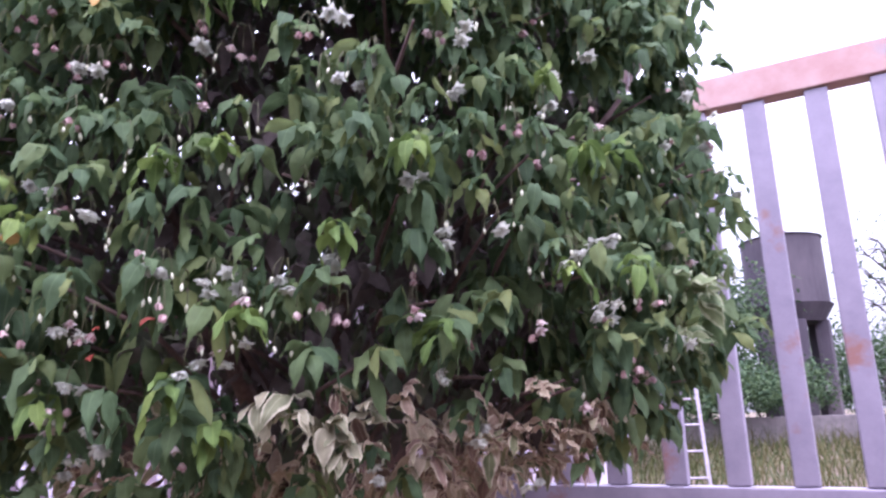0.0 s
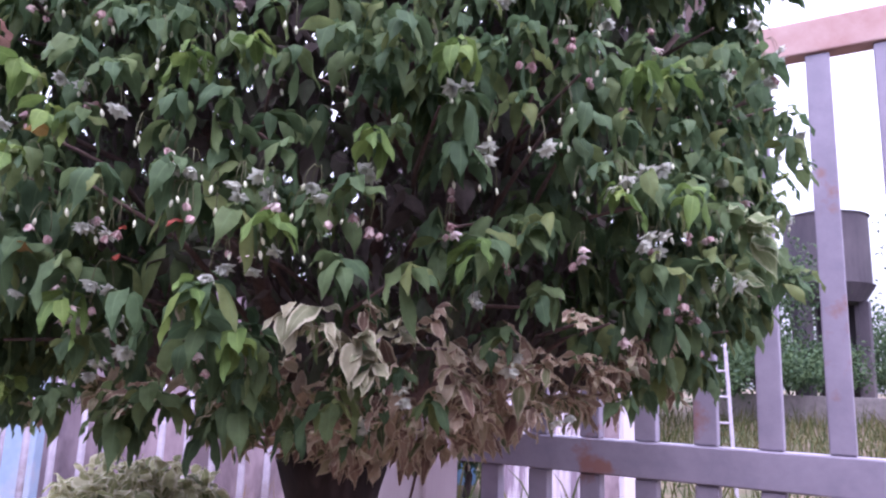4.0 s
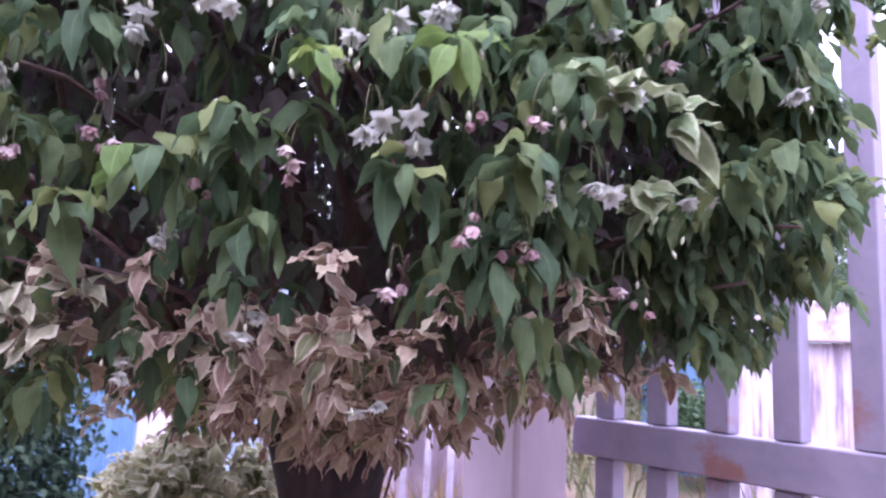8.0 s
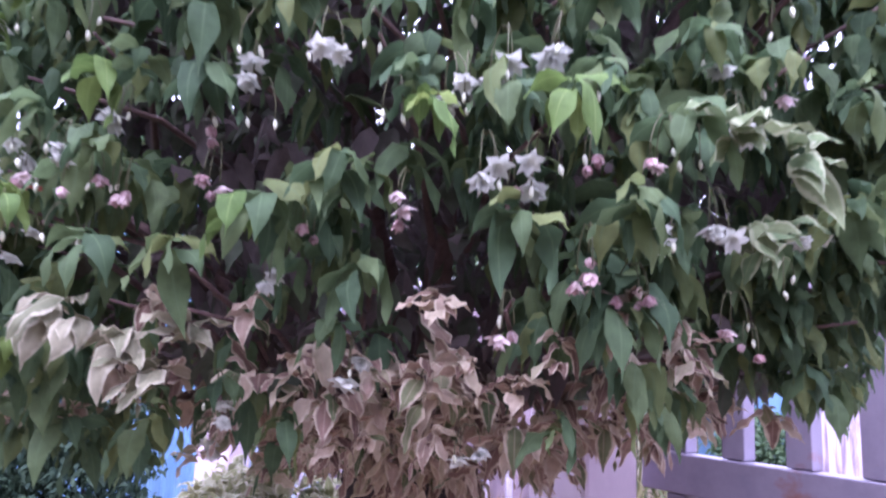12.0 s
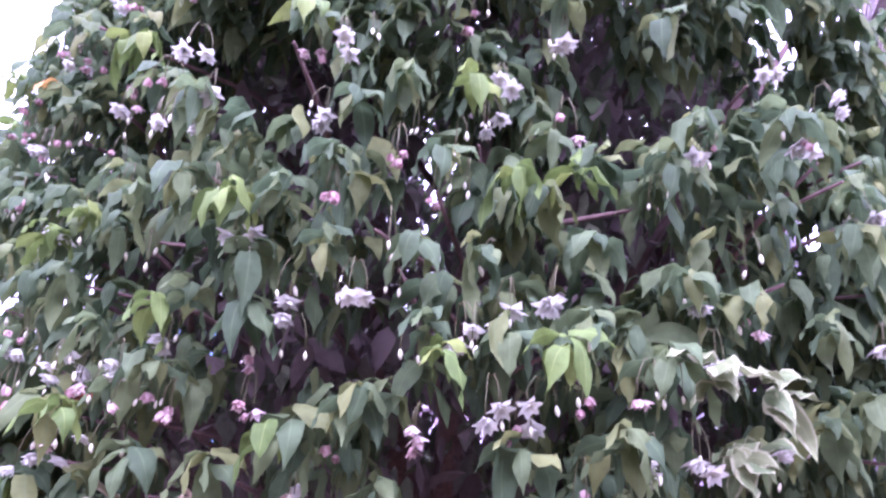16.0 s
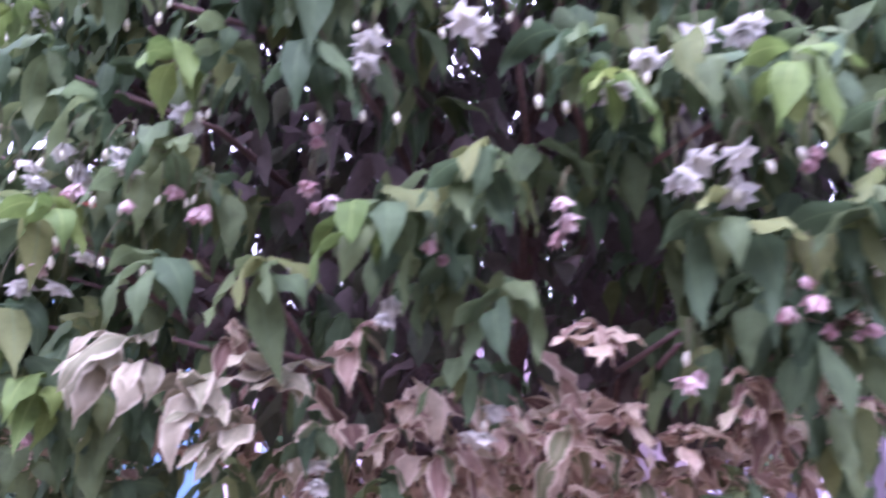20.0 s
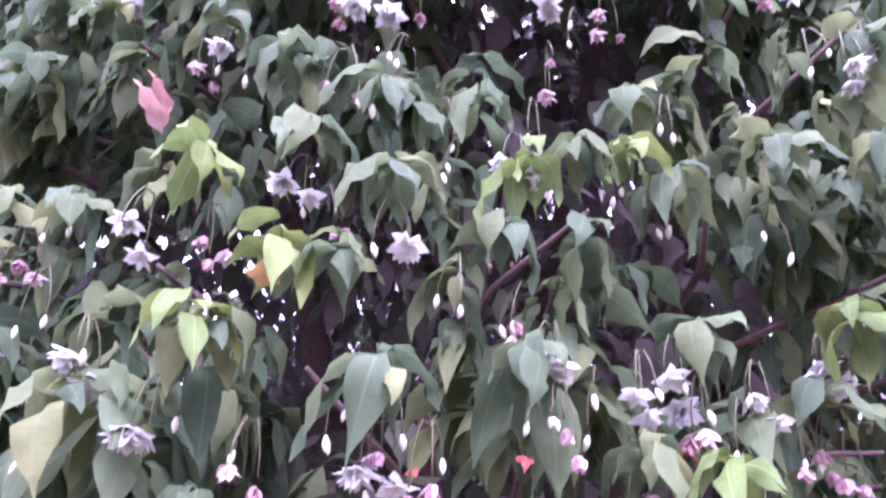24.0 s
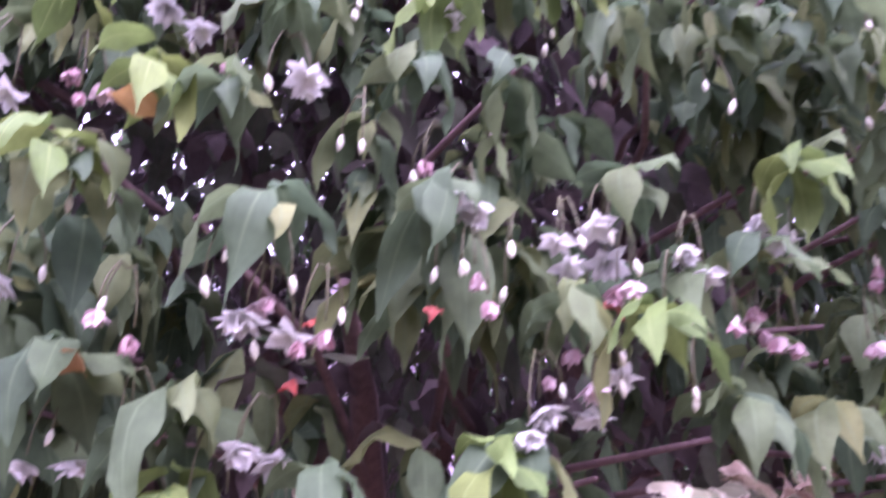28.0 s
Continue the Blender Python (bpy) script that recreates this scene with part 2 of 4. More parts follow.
DIRT = worn("ground_dirt", (0.075, 0.052, 0.034), (0.135, 0.095, 0.062), 2.2, 0.95, stain=(0.06, 0.068, 0.025), stain_scale=0.45, stain_at=(0.5, 0.62), bump=0.6)
DRYGRASS = leaf_material("grass_dry", [(0.0, (0.075, 0.07, 0.025)), (0.5, (0.13, 0.09, 0.04)), (1.0, (0.19, 0.12, 0.065))], (0.15, 0.11, 0.05))
GRASS = leaf_material("grass_green", [(0.0, (0.035, 0.05, 0.018)), (0.5, (0.07, 0.078, 0.026)), (1.0, (0.12, 0.1, 0.045))], (0.09, 0.09, 0.035))


# ---- mesh helpers ----
def mesh_object(name, bm, mat, parent=None, label="", smooth=False):
    me = bpy.data.meshes.new(name)
    bmesh.ops.recalc_face_normals(bm, faces=bm.faces)
    for f in bm.faces:
        f.smooth = smooth
    bm.to_mesh(me)
    bm.free()
    me.materials.append(mat)
    ob = new(name, me)
    if parent:
        ob.parent = parent
    if label:
        tagged(ob, label)
    return ob


def part(name, bm, mat, parent, label="", smooth=False):
    return mesh_object(name, bm, mat, parent, label, smooth)


def box(bm, lo, hi, bevel=0.0, m=None):
    r = bmesh.ops.create_cube(bm, size=1.0)
    s = [h - l for l, h in zip(lo, hi)]
    c = [(h + l) / 2 for l, h in zip(lo, hi)]
    bmesh.ops.transform(bm, matrix=Matrix.Translation(c) @ Matrix.Diagonal((*s, 1)), verts=r["verts"])
    vs = r["verts"]
    if bevel:
        es = list({e for v in vs for e in v.link_edges})
        g = bmesh.ops.bevel(bm, geom=es, offset=bevel, segments=2, affect="EDGES", profile=0.5)
        vs = list({v for f in g["faces"] for v in f.verts} | {v for v in vs if v.is_valid})
    if m is not None:
        bmesh.ops.transform(bm, matrix=m, verts=[v for v in vs if v.is_valid])
    return bm


def tube(bm, pts, radii, sides=8):
    """A bent, tapering round rod through the points."""
    pts = [Vector(p) for p in pts]
    rings = []
    for i, p in enumerate(pts):
        d = (pts[min(i + 1, len(pts) - 1)] - pts[max(i - 1, 0)]).normalized()
        a = d.orthogonal().normalized() if i == 0 else (a - d * a.dot(d)).normalized()
        b = d.cross(a)
        rings.append([bm.verts.new(p + (a * math.cos(k * math.tau / sides) + b * math.sin(k * math.tau / sides)) * radii[i]) for k in range(sides)])
    for r, s in zip(rings, rings[1:]):
        for k in range(sides):
            bm.faces.new((r[k], r[(k + 1) % sides], s[(k + 1) % sides], s[k]))
    bm.faces.new(list(reversed(rings[0])))
    bm.faces.new(rings[-1])
    return bm


def empty(name, at=(0, 0, 0), turn=0.0):
    e = new(name)
    e.empty_display_size = 0.1
    e.matrix_world = pose(*at, 0, 0, turn)
    return e


# leaf blade: stations along it and half width at each, coarse and fine
COARSE = (np.array([0.0, 0.16, 0.4, 0.7, 1.0]), np.array([0.04, 0.68, 1.0, 0.58, 0.0]))
FINE = (np.array([0.0, 0.06, 0.16, 0.3, 0.44, 0.58, 0.72, 0.85, 1.0]), np.array([0.03, 0.3, 0.74, 0.98, 1.0, 0.82, 0.52, 0.2, 0.0]))


def unit(v):
    return v / np.maximum(np.linalg.norm(v, axis=-1, keepdims=True), 1e-9)


def blades(name, base, way, length, width, droop, mat, rng, parent=None, fold=0.25, wave=0.12, shape=COARSE):
    """Many leaf blades as one mesh: from base along way, bending towards the ground by droop."""
    n, (us, ws) = len(base), shape
    m = len(us) - 2
    total = 3 * m + 2
    down = np.array([0, 0, -1.0])
    side = unit(np.cross(way, down) + rng.normal(0, 0.35, (n, 3)))
    verts, uv = np.zeros((n, total, 3)), np.zeros((n, total, 2))
    at = base.copy()
    beat, lag = rng.uniform(7, 15, (n, 1)), rng.uniform(0, 6.28, (n, 1))
    for i, u in enumerate(us):
        b = np.minimum(1.0, droop * 1.15 * u**0.7)[:, None]
        d = unit(way * (1 - b) + down * b)
        if i:
            at = at + d * (length * (u - us[i - 1]))[:, None]
        s = unit(side - d * (side * d).sum(1, keepdims=True))
        up = np.cross(s, d)
        w = (width * ws[i] / 2)[:, None]
        lift = up * w * fold
        if i == 0 or i == m + 1:
            k = 0 if i == 0 else total - 1
            verts[:, k], uv[:, k] = at, (0.5, u)
            continue
        k = 1 + 3 * (i - 1)
        left, right = (up * wave * width[:, None] * np.sin(beat * u + lag + ph) for ph in (0.0, 2.0))
        verts[:, k], verts[:, k + 1], verts[:, k + 2] = at - s * w + lift + left, at, at + s * w + lift + right
        uv[:, k], uv[:, k + 1], uv[:, k + 2] = (0, u), (0.5, u), (1, u)
    pattern = [(0, 1, 2), (0, 2, 3)]
    for i in range(m - 1):
        k = 1 + 3 * i
        pattern += [(k, k + 3, k + 4, k + 1), (k + 1, k + 4, k + 5, k + 2)]
    k = 1 + 3 * (m - 1)
    pattern += [(k, total - 1, k + 1), (k + 1, total - 1, k + 2)]
    loops = np.array([v for f in pattern for v in f])
    sizes = np.array([len(f) for f in pattern])
    me = bpy.data.meshes.new(name)
    me.vertices.add(n * total)
    me.vertices.foreach_set("co", verts.ravel())
    all_loops = (loops[None] + total * np.arange(n)[:, None]).ravel()
    me.loops.add(len(all_loops))
    me.loops.foreach_set("vertex_index", all_loops)
    sizes = np.tile(sizes, n)
    me.polygons.add(len(sizes))
    me.polygons.foreach_set("loop_start", np.r_[0, np.cumsum(sizes)[:-1]])
    me.polygons.foreach_set("loop_total", sizes)
    me.polygons.foreach_set("use_smooth", np.ones(len(sizes), bool))
    chart = me.uv_layers.new(name="UVMap")
    chart.data.foreach_set("uv", uv.reshape(-1, 2)[all_loops].ravel())
    me.update(calc_edges=True)
    me.materials.append(mat)
    if name.startswith("_"):
        return me
    ob = new(name, me)
    if parent:
        ob.parent = parent
    return ob


def one_leaf(seed, length, width, droop, tilt, mat):
    """Mesh data of one leaf that starts at its origin and runs along +y."""
    rng = np.random.default_rng(seed)
    way = unit(np.array([[0.0, 1.0, tilt]]))
    return blades("_leaf", np.zeros((1, 3)), way, np.array([length]), np.array([width]), np.array([droop]), mat, rng, fold=0.3, wave=0.19, shape=FINE)


# ---- the crown's form ----
CROWN = Vector((-0.14, 1.29, 0))
CROWN_R, CROWN_LOW, CROWN_MID, CROWN_TOP = 0.63, 1.325, 1.95, 2.62


def crown_radius(z):
    if z > CROWN_MID:
        return CROWN_R * math.sqrt(max(0.0, 1 - ((z - CROWN_MID) / (CROWN_TOP - CROWN_MID)) ** 2.2))
    u = max(0.0, min(1.0, (z - CROWN_LOW) / 0.27))
    return CROWN_R * (0.66 + 0.34 * math.sqrt(1 - (1 - u) ** 2))


# boughs that stand out of the round form or draw back from it: angle, height, depth
BOUGHS = ((-120, 1.59, 0.011), (-118, 1.71, -0.011), (-116, 1.64, 0.039), (-111, 1.59, 0.022), (-110, 1.67, 0.009), (-106, 1.55, 0.026), (-100, 1.55, 0.031), (-98, 1.79, -0.037), (-95, 1.69, -0.008), (-92, 1.53, 0.031), (-94, 1.58, -0.027), (-92, 1.46, 0.009), (-86, 1.6, 0.004), (-86, 1.54, -0.014), (-84, 1.75, 0.061), (-83, 1.37, -0.02))
BOUGHS += ((-78, 1.58, -0.012), (-79, 1.39, -0.067), (-76, 1.67, 0.04), (-73, 1.51, -0.023), (-74, 1.77, 0.014), (-71, 1.64, -0.001), (-69, 1.44, -0.043), (-65, 1.58, 0.009), (-62, 1.82, -0.036), (-60, 1.45, -0.014), (-59, 1.54, 0.038), (-53, 1.52, 0.021), (-48, 1.63, -0.001), (-40, 1.44, -0.083), (-36, 1.73, 0.028), (-34, 1.44, -0.078))


def crown_bough(a, z):
    s = w = 0.0
    for d, h, v in BOUGHS:
        k = math.exp(-(((a - radians(d)) * 0.65) ** 2 + (z - h) ** 2) / (2 * 0.055**2))
        s, w = s + k * v, w + k
    return s / (w + 0.25)


def crown_lump(a, z):
    return 0.02 * noise.noise((math.cos(a) * 2.2, math.sin(a) * 2.2, z * 3.0)) + 0.018 * noise.noise((math.cos(a) * 6, math.sin(a) * 6, z * 7 + 9))


def crown_point(a, z, depth=0.0, lump=1.0):
    r = max(0.02, crown_radius(z) * (1 + 0.12 * max(0.0, -math.cos(a)) ** 1.5 + 0.025 * max(0.0, math.cos(a)) ** 1.5) + crown_bough(a, z) + lump * crown_lump(a, z) - depth)
    return Vector((CROWN.x + r * math.cos(a), CROWN.y + r * math.sin(a), z))


def crown_normal(a, z):
    e = 0.02
    slope = (crown_radius(min(z + e, CROWN_TOP)) - crown_radius(max(z - e, CROWN_LOW))) / (2 * e)
    return Vector((math.cos(a), math.sin(a), -max(-3.0, min(3.0, slope)))).normalized()


# open hollows between the boughs: angle, height; and the wide ones with their size
HOLLOWS_LEFT = ((-127, 1.72), (-126, 1.9), (-123, 1.42), (-118, 1.85), (-116, 1.75), (-114, 1.45), (-112, 1.62), (-111, 1.51), (-111, 1.55), (-110, 1.71), (-109, 1.61), (-108, 1.53), (-108, 1.67), (-105, 1.52), (-103, 1.53), (-102, 1.5), (-100, 1.67), (-100, 1.87), (-98, 1.67), (-94, 1.49))
HOLLOWS_RIGHT = ((-90, 1.94), (-89, 1.66), (-85, 1.5), (-84, 1.87), (-83, 1.47), (-83, 1.63), (-81, 1.5), (-78, 1.82), (-76, 1.44), (-70, 1.61), (-69, 1.72), (-68, 1.51), (-65, 1.54), (-65, 1.94), (-64, 1.44), (-64, 1.69), (-57, 1.55), (-53, 1.77), (-51, 1.95), (-50, 1.7), (-45, 1.74))
WIDE_HOLLOWS = ((-86, 1.89, 0.095), (-80, 1.83, 0.05), (-101, 1.88, 0.08), (-94, 1.49, 0.06), (-84, 1.49, 0.06), (-88, 1.5, 0.06), (-84, 1.63, 0.065), (-87, 1.63, 0.055), (-120, 1.42, 0.06), (-126, 1.73, 0.07), (-54, 1.79, 0.055), (-68, 1.73, 0.045), (-67, 1.49, 0.05))
HOLLOW_AT = [(crown_point(radians(a), z), 0.042) for a, z in HOLLOWS_LEFT + HOLLOWS_RIGHT] + [(crown_point(radians(a), z), r) for a, z, r in WIDE_HOLLOWS]


def in_hollow(p):
    return any((Vector(p) - c).length < r for c, r in HOLLOW_AT)

# ---- ground and distance ----
def rise(y):
    """The land climbs gently away from the yard."""
    return 0.035 * max(0.0, min(y, 60) - 5)


def ground():
    bm = bmesh.new()
    rng = random.Random(3)
    steps = [-400, -120, -40, -15, -8, -5, -3, -2, -1, 0, 1, 2, 3, 4, 5, 6, 8, 11, 15, 22, 40, 80, 160, 400]
    grid = [[bm.verts.new((x, y, noise.noise((x * 0.4, y * 0.4, 0)) * 0.04 + rise(y))) for x in steps] for y in steps]
    for i in range(len(steps) - 1):
        for j in range(len(steps) - 1):
            bm.faces.new((grid[i][j], grid[i][j + 1], grid[i + 1][j + 1], grid[i + 1][j]))
    return tagged(mesh_object("ground", bm, DIRT, smooth=True), "bare brown earth with patches of dry grass", "ground", kind="structure")


ground()


def grass(name, centre, spread, count, height, mat, seed, label):
    rng = np.random.default_rng(seed)
    base = np.c_[rng.uniform(-1, 1, count) * spread[0] + centre[0], rng.uniform(-1, 1, count) * spread[1] + centre[1], np.zeros(count)]
    base[:, 2] = [rise(y) - 0.02 for y in base[:, 1]]
    way = unit(np.c_[rng.normal(0, 0.25, count), rng.normal(0, 0.25, count), np.ones(count)])
    ob = blades(name, base, way, rng.uniform(0.5, 1.2, count) * height, np.full(count, 0.012 + height * 0.02), rng.uniform(0.1, 0.6, count), mat, rng)
    return tagged(ob, label, "grass", kind="stuff")


grass("dry_grass", (1.9, 5.4), (2.4, 2.4), 1100, 0.16, DRYGRASS, 11, "dry yellow grass growing behind the gate")
grass("fence_grass", (-1.2, 3.9), (0.8, 0.7), 900, 0.75, DRYGRASS, 13, "pale dry stalks behind the tube fence")
grass("far_grass", (7, 14), (9, 7), 7000, 0.7, GRASS, 12, "tall yellow-green grass on the open land")


def leafy_tree(name, at, height, spread, count, leaf, mat, seed, label, trunk_r=0.12, bare=False, group=""):
    """A tree: tapered trunk, limbs, and a crown of many leaves in uneven clumps."""
    rng, tree = np.random.default_rng(seed), empty(name, at)
    bm = bmesh.new()
    tube(bm, [(0, 0, -0.1), (0.05, 0, height * 0.25), (-0.05, 0.05, height * 0.5), (0.05, 0, height * 0.85)], [trunk_r, trunk_r * 0.8, trunk_r * 0.55, trunk_r * 0.15], 8)
    part("trunk", bm, BARK, tree, smooth=True)
    bm = bmesh.new()
    tips = []
    for k in range(26 if bare else 14):
        a, h = rng.uniform(0, math.tau), height * rng.uniform(0.35, 0.75)
        tip = Vector((math.cos(a) * spread * rng.uniform(0.4, 1), math.sin(a) * spread * rng.uniform(0.4, 1), h + height * rng.uniform(0.05, 0.35)))
        mid = Vector((tip.x * 0.5, tip.y * 0.5, (h + tip.z) / 2 + 0.05 * height))
        tube(bm, [(0, 0, h), mid, tip], [trunk_r * 0.4, trunk_r * 0.22, trunk_r * 0.05], 5)
        tips.append(tip)
        for j in range(4 if bare else 0):
            end = tip + Vector(rng.normal(0, 0.22 * spread, 3))
            tube(bm, [mid, (mid + end) / 2 + Vector((0, 0, 0.1)), end], [trunk_r * 0.14, trunk_r * 0.08, trunk_r * 0.03], 4)
    tagged(part("branchwork", bm, BARK, tree, smooth=True), kind="stuff")
    clump = np.array([t[:] for t in tips])[rng.integers(0, len(tips), count)]
    base = clump + rng.normal(0, 1, (count, 3)) * np.array([spread * 0.24, spread * 0.24, height * 0.09])
    way = unit(rng.normal(0, 1, (count, 3)) + (0, 0, 0.2))
    crown = blades("crown", base, way, rng.uniform(0.6, 1.3, count) * leaf, rng.uniform(0.4, 0.6, count) * leaf, rng.uniform(0.2, 0.8, count), mat, rng, tree)
    tagged(crown, kind="stuff")
    return tagged(tree, label, "tree", group)


TREES = ((9.5, 24, 5.0, 2.4), (13, 30, 5.5, 3.2), (20, 30, 4.2, 3.4), (4, 22, 4.6, 2.6), (-1.5, 18, 4.5, 2.6), (-6, 15, 5, 2.8), (27, 30, 5, 3.5))
for i, (x, y, h, s) in enumerate(TREES):
    leafy_tree("far_tree", (x, y, rise(y)), h, s, 5200, 0.2, FARGREEN, 40 + i, "dark green bushy tree on the far side of the field", group="trees across the field")
for i, (x, y) in enumerate(((9, 21), (11, 23), (12.6, 27), (15, 28), (17, 26), (19.5, 24), (6.5, 19), (4.2, 16))):
    leafy_tree("far_bush", (x, y, rise(y)), 2.5, 1.9, 3600, 0.16, FARGREEN, 70 + i, "low dark green bush at the edge of the field", 0.06, group="bushes along the field")
for x, y, h, s in ((-0.9, 9.6, 2.1, 0.8), (0.2, 8.5, 0.95, 0.5), (-2.2, 9.0, 2.2, 0.9), (2.6, 12.5, 3.6, 1.5), (1.0, 13.0, 3.8, 1.5)):
    leafy_tree("near_bush", (x, y, rise(y)), h, s, 3200, 0.09, FARGREEN, 90 + int(h * 10), "dark green bush behind the ridged sheet wall", 0.05, group="bushes behind the wall")
leafy_tree("thin_tree", (17.6, 25, rise(25)), 8.2, 2.2, 500, 0.2, FARGREEN, 61, "thin tree with nearly bare branches", 0.14, True)


def water_tower(at):
    """Round concrete tank with a low cone roof on a ring of legs."""
    t = empty("water_tower", at)
    bm = bmesh.new()
    for r0, r1, z0, z1 in ((1.4, 1.4, 4.58, 7.1),):
        bmesh.ops.create_cone(bm, cap_ends=True, segments=40, radius1=r0, radius2=r1, depth=z1 - z0, matrix=Matrix.Translation((0, 0, (z0 + z1) / 2)))
    tank = part("tank", bm, CONCRETE, t, "stained grey concrete drum")
    bm = bmesh.new()
    bmesh.ops.create_cone(bm, cap_ends=True, segments=40, radius1=1.46, radius2=0.24, depth=0.36, matrix=Matrix.Translation((0, 0, 7.28)))
    part("roof", bm, CONCRETE, t)
    bm = bmesh.new()
    bmesh.ops.create_cone(bm, cap_ends=True, segments=16, radius1=0.26, radius2=0.22, depth=0.16, matrix=Matrix.Translation((0, 0, 7.53)))
    part("hatch", bm, CONCRETE, t)
    bm = bmesh.new()
    bmesh.ops.create_cone(bm, cap_ends=True, segments=40, radius1=1.12, radius2=1.5, depth=0.62, matrix=Matrix.Translation((0, 0, 4.27)))
    part("rim_slab", bm, CONCRETE, t)
    for k in range(6):
        a = k * math.tau / 6 + 0.3
        bm = bmesh.new()
        box(bm, (-0.17, -0.17, -0.1), (0.17, 0.17, 4.0), 0.02, pose(1.1 * math.cos(a), 1.1 * math.sin(a), 0, 0, 0, math.degrees(a)))
        part("leg", bm, CONCRETE, t)
        b = a + math.tau / 6
        bm = bmesh.new()
        tube(bm, [(1.1 * math.cos(a), 1.1 * math.sin(a), 1.6), (1.1 * math.cos(b), 1.1 * math.sin(b), 1.6)], [0.16, 0.16], 4)
        part("brace", bm, CONCRETE, t)
    return tagged(t, "old stained concrete water tower standing on six legs", "water tower")


water_tower((13.55, 25.5, rise(25.5)))


def shed(at, turn):
    s = empty("shed", at, turn)
    bm = bmesh.new()
    box(bm, (-2, -1.5, -0.1), (2, 1.5, 2.6), 0.02)
    part("wall", bm, WHITE, s)
    bm = bmesh.new()
    vs = [bm.verts.new(v) for v in ((-2.6, -2.0, 2.5), (2.6, -2.0, 2.5), (2.6, 0, 4.6), (-2.6, 0, 4.6), (-2.6, 2.0, 2.5), (2.6, 2.0, 2.5))]
    low = [bm.verts.new((v.co.x, v.co.y, v.co.z - 0.15)) for v in vs]
    for f in ((0, 1, 2, 3), (3, 2, 5, 4)):
        bm.faces.new([vs[i] for i in f])
        bm.faces.new([low[i] for i in reversed(f)])
    for i, j in ((0, 1), (1, 2), (2, 5), (5, 4), (4, 3), (3, 0)):
        bm.faces.new((vs[i], low[i], low[j], vs[j]))
    part("roof", bm, DARK, s, "dark thatched roof")
    return tagged(s, "small white shed with a steep dark roof", "shed")


shed((14.6, 17.5, rise(17.5)), 70)


bm = bmesh.new()
box(bm, (-6, 0, -0.2), (6, 0.18, 0.85), 0.02, pose(13.5, 21.0, rise(21.0), 0, 0, -8))
tagged(mesh_object("field_wall", bm, DULL_PLASTER), "low dull plastered wall across the field", "wall", kind="structure")


# plain unseen walls added to close the yard and block low light
for name, lo, hi in (("light_block_south", (-5.2, -2.6, -0.1), (3.2, -2.4, 3.1)), ("light_block_west", (-5.2, -2.398, -0.1), (-5.0, 2.6, 2.4))):
    bm = bmesh.new()
    box(bm, lo, hi, 0.01)
    tagged(mesh_object(name, bm, DULL_PLASTER), "plain dull grey plastered wall, added unseen to block low light", "wall", kind="structure")


# ---- gate, its column and the side fence ----
GATE = (0.01, 2.10, 0.0)
GATE_TURN = -30.3
MID_TOP, TOP_LOW = 1.275, 2.19


def gate():
    """Sliding gate of square steel bars between wide rails."""
    g = empty("steel_gate", GATE, GATE_TURN)
    for name, lo, hi, mat, lab in (("middle_rail", MID_TOP - 0.085, MID_TOP, STEEL, "grey-painted rail with rust spots"), ("top_rail", TOP_LOW, TOP_LOW + 0.085, RUSTY, "faded pink primer rail"), ("bottom_rail", 0.08, 0.165, STEEL, "")):
        bm = bmesh.new()
        box(bm, (0.038, -0.032, lo), (2.6, 0.02, hi), 0.004)
        part(name, bm, mat, g, lab)
    for k in range(18):
        s = 0.128 + 0.139 * k
        bm = bmesh.new()
        box(bm, (-0.026, -0.025, 0.167), (0.026, 0.015, MID_TOP - 0.087), 0.003, pose(s, 0, 0))
        box(bm, (-0.026, -0.025, MID_TOP + 0.002), (0.026, 0.015, TOP_LOW - 0.002), 0.003, pose(s, 0, 0))
        part("bar", bm, STEEL, g)
    return tagged(g, "tall grey steel bar gate with rusty patches", "gate")


gate()


def column(name, lo, hi, at, turn, mat, label, cap=False):
    c = empty(name, at, turn)
    bm = bmesh.new()
    box(bm, lo, hi, 0.012)
    part("shaft", bm, mat, c)
    if cap:
        bm = bmesh.new()
        box(bm, (lo[0] - 0.05, lo[1] - 0.05, hi[2] - 0.02), (hi[0] + 0.05, hi[1] + 0.05, hi[2] + 0.07), 0.015)
        part("cap", bm, SKYBLUE, c)
    return tagged(c, label, "column")


column("gate_column", (-0.1, -0.105, -0.1), (0.055, 0.105, 2.3), (-0.091, 2.037, 0), 54, PLASTER_PINK, "faded pink and lilac plastered gate column")


def side_fence():
    """Fence of thin tubes on a low rail between the post and the gate column."""
    f = empty("tube_fence", (-0.5, 2.98, 0), 178)
    for z, r in ((0.52, 0.02), (1.78, 0.018)):
        bm = bmesh.new()
        tube(bm, [(0, 0, z), (1.5, 0, z)], [r, r], 10)
        part("rail", bm, TUBE, f, smooth=True)
    rng = random.Random(6)
    for k in range(13):
        x = 0.13 + 0.112 * k + rng.uniform(-0.012, 0.012)
        bm = bmesh.new()
        tube(bm, [(x, -0.028, 0.05), (x + rng.uniform(-0.01, 0.01), -0.028, 1.82)], [0.014, 0.014], 9)
        part("bar", bm, TUBE, f, smooth=True)
    return tagged(f, "fence of thin dull white steel tubes", "fence")


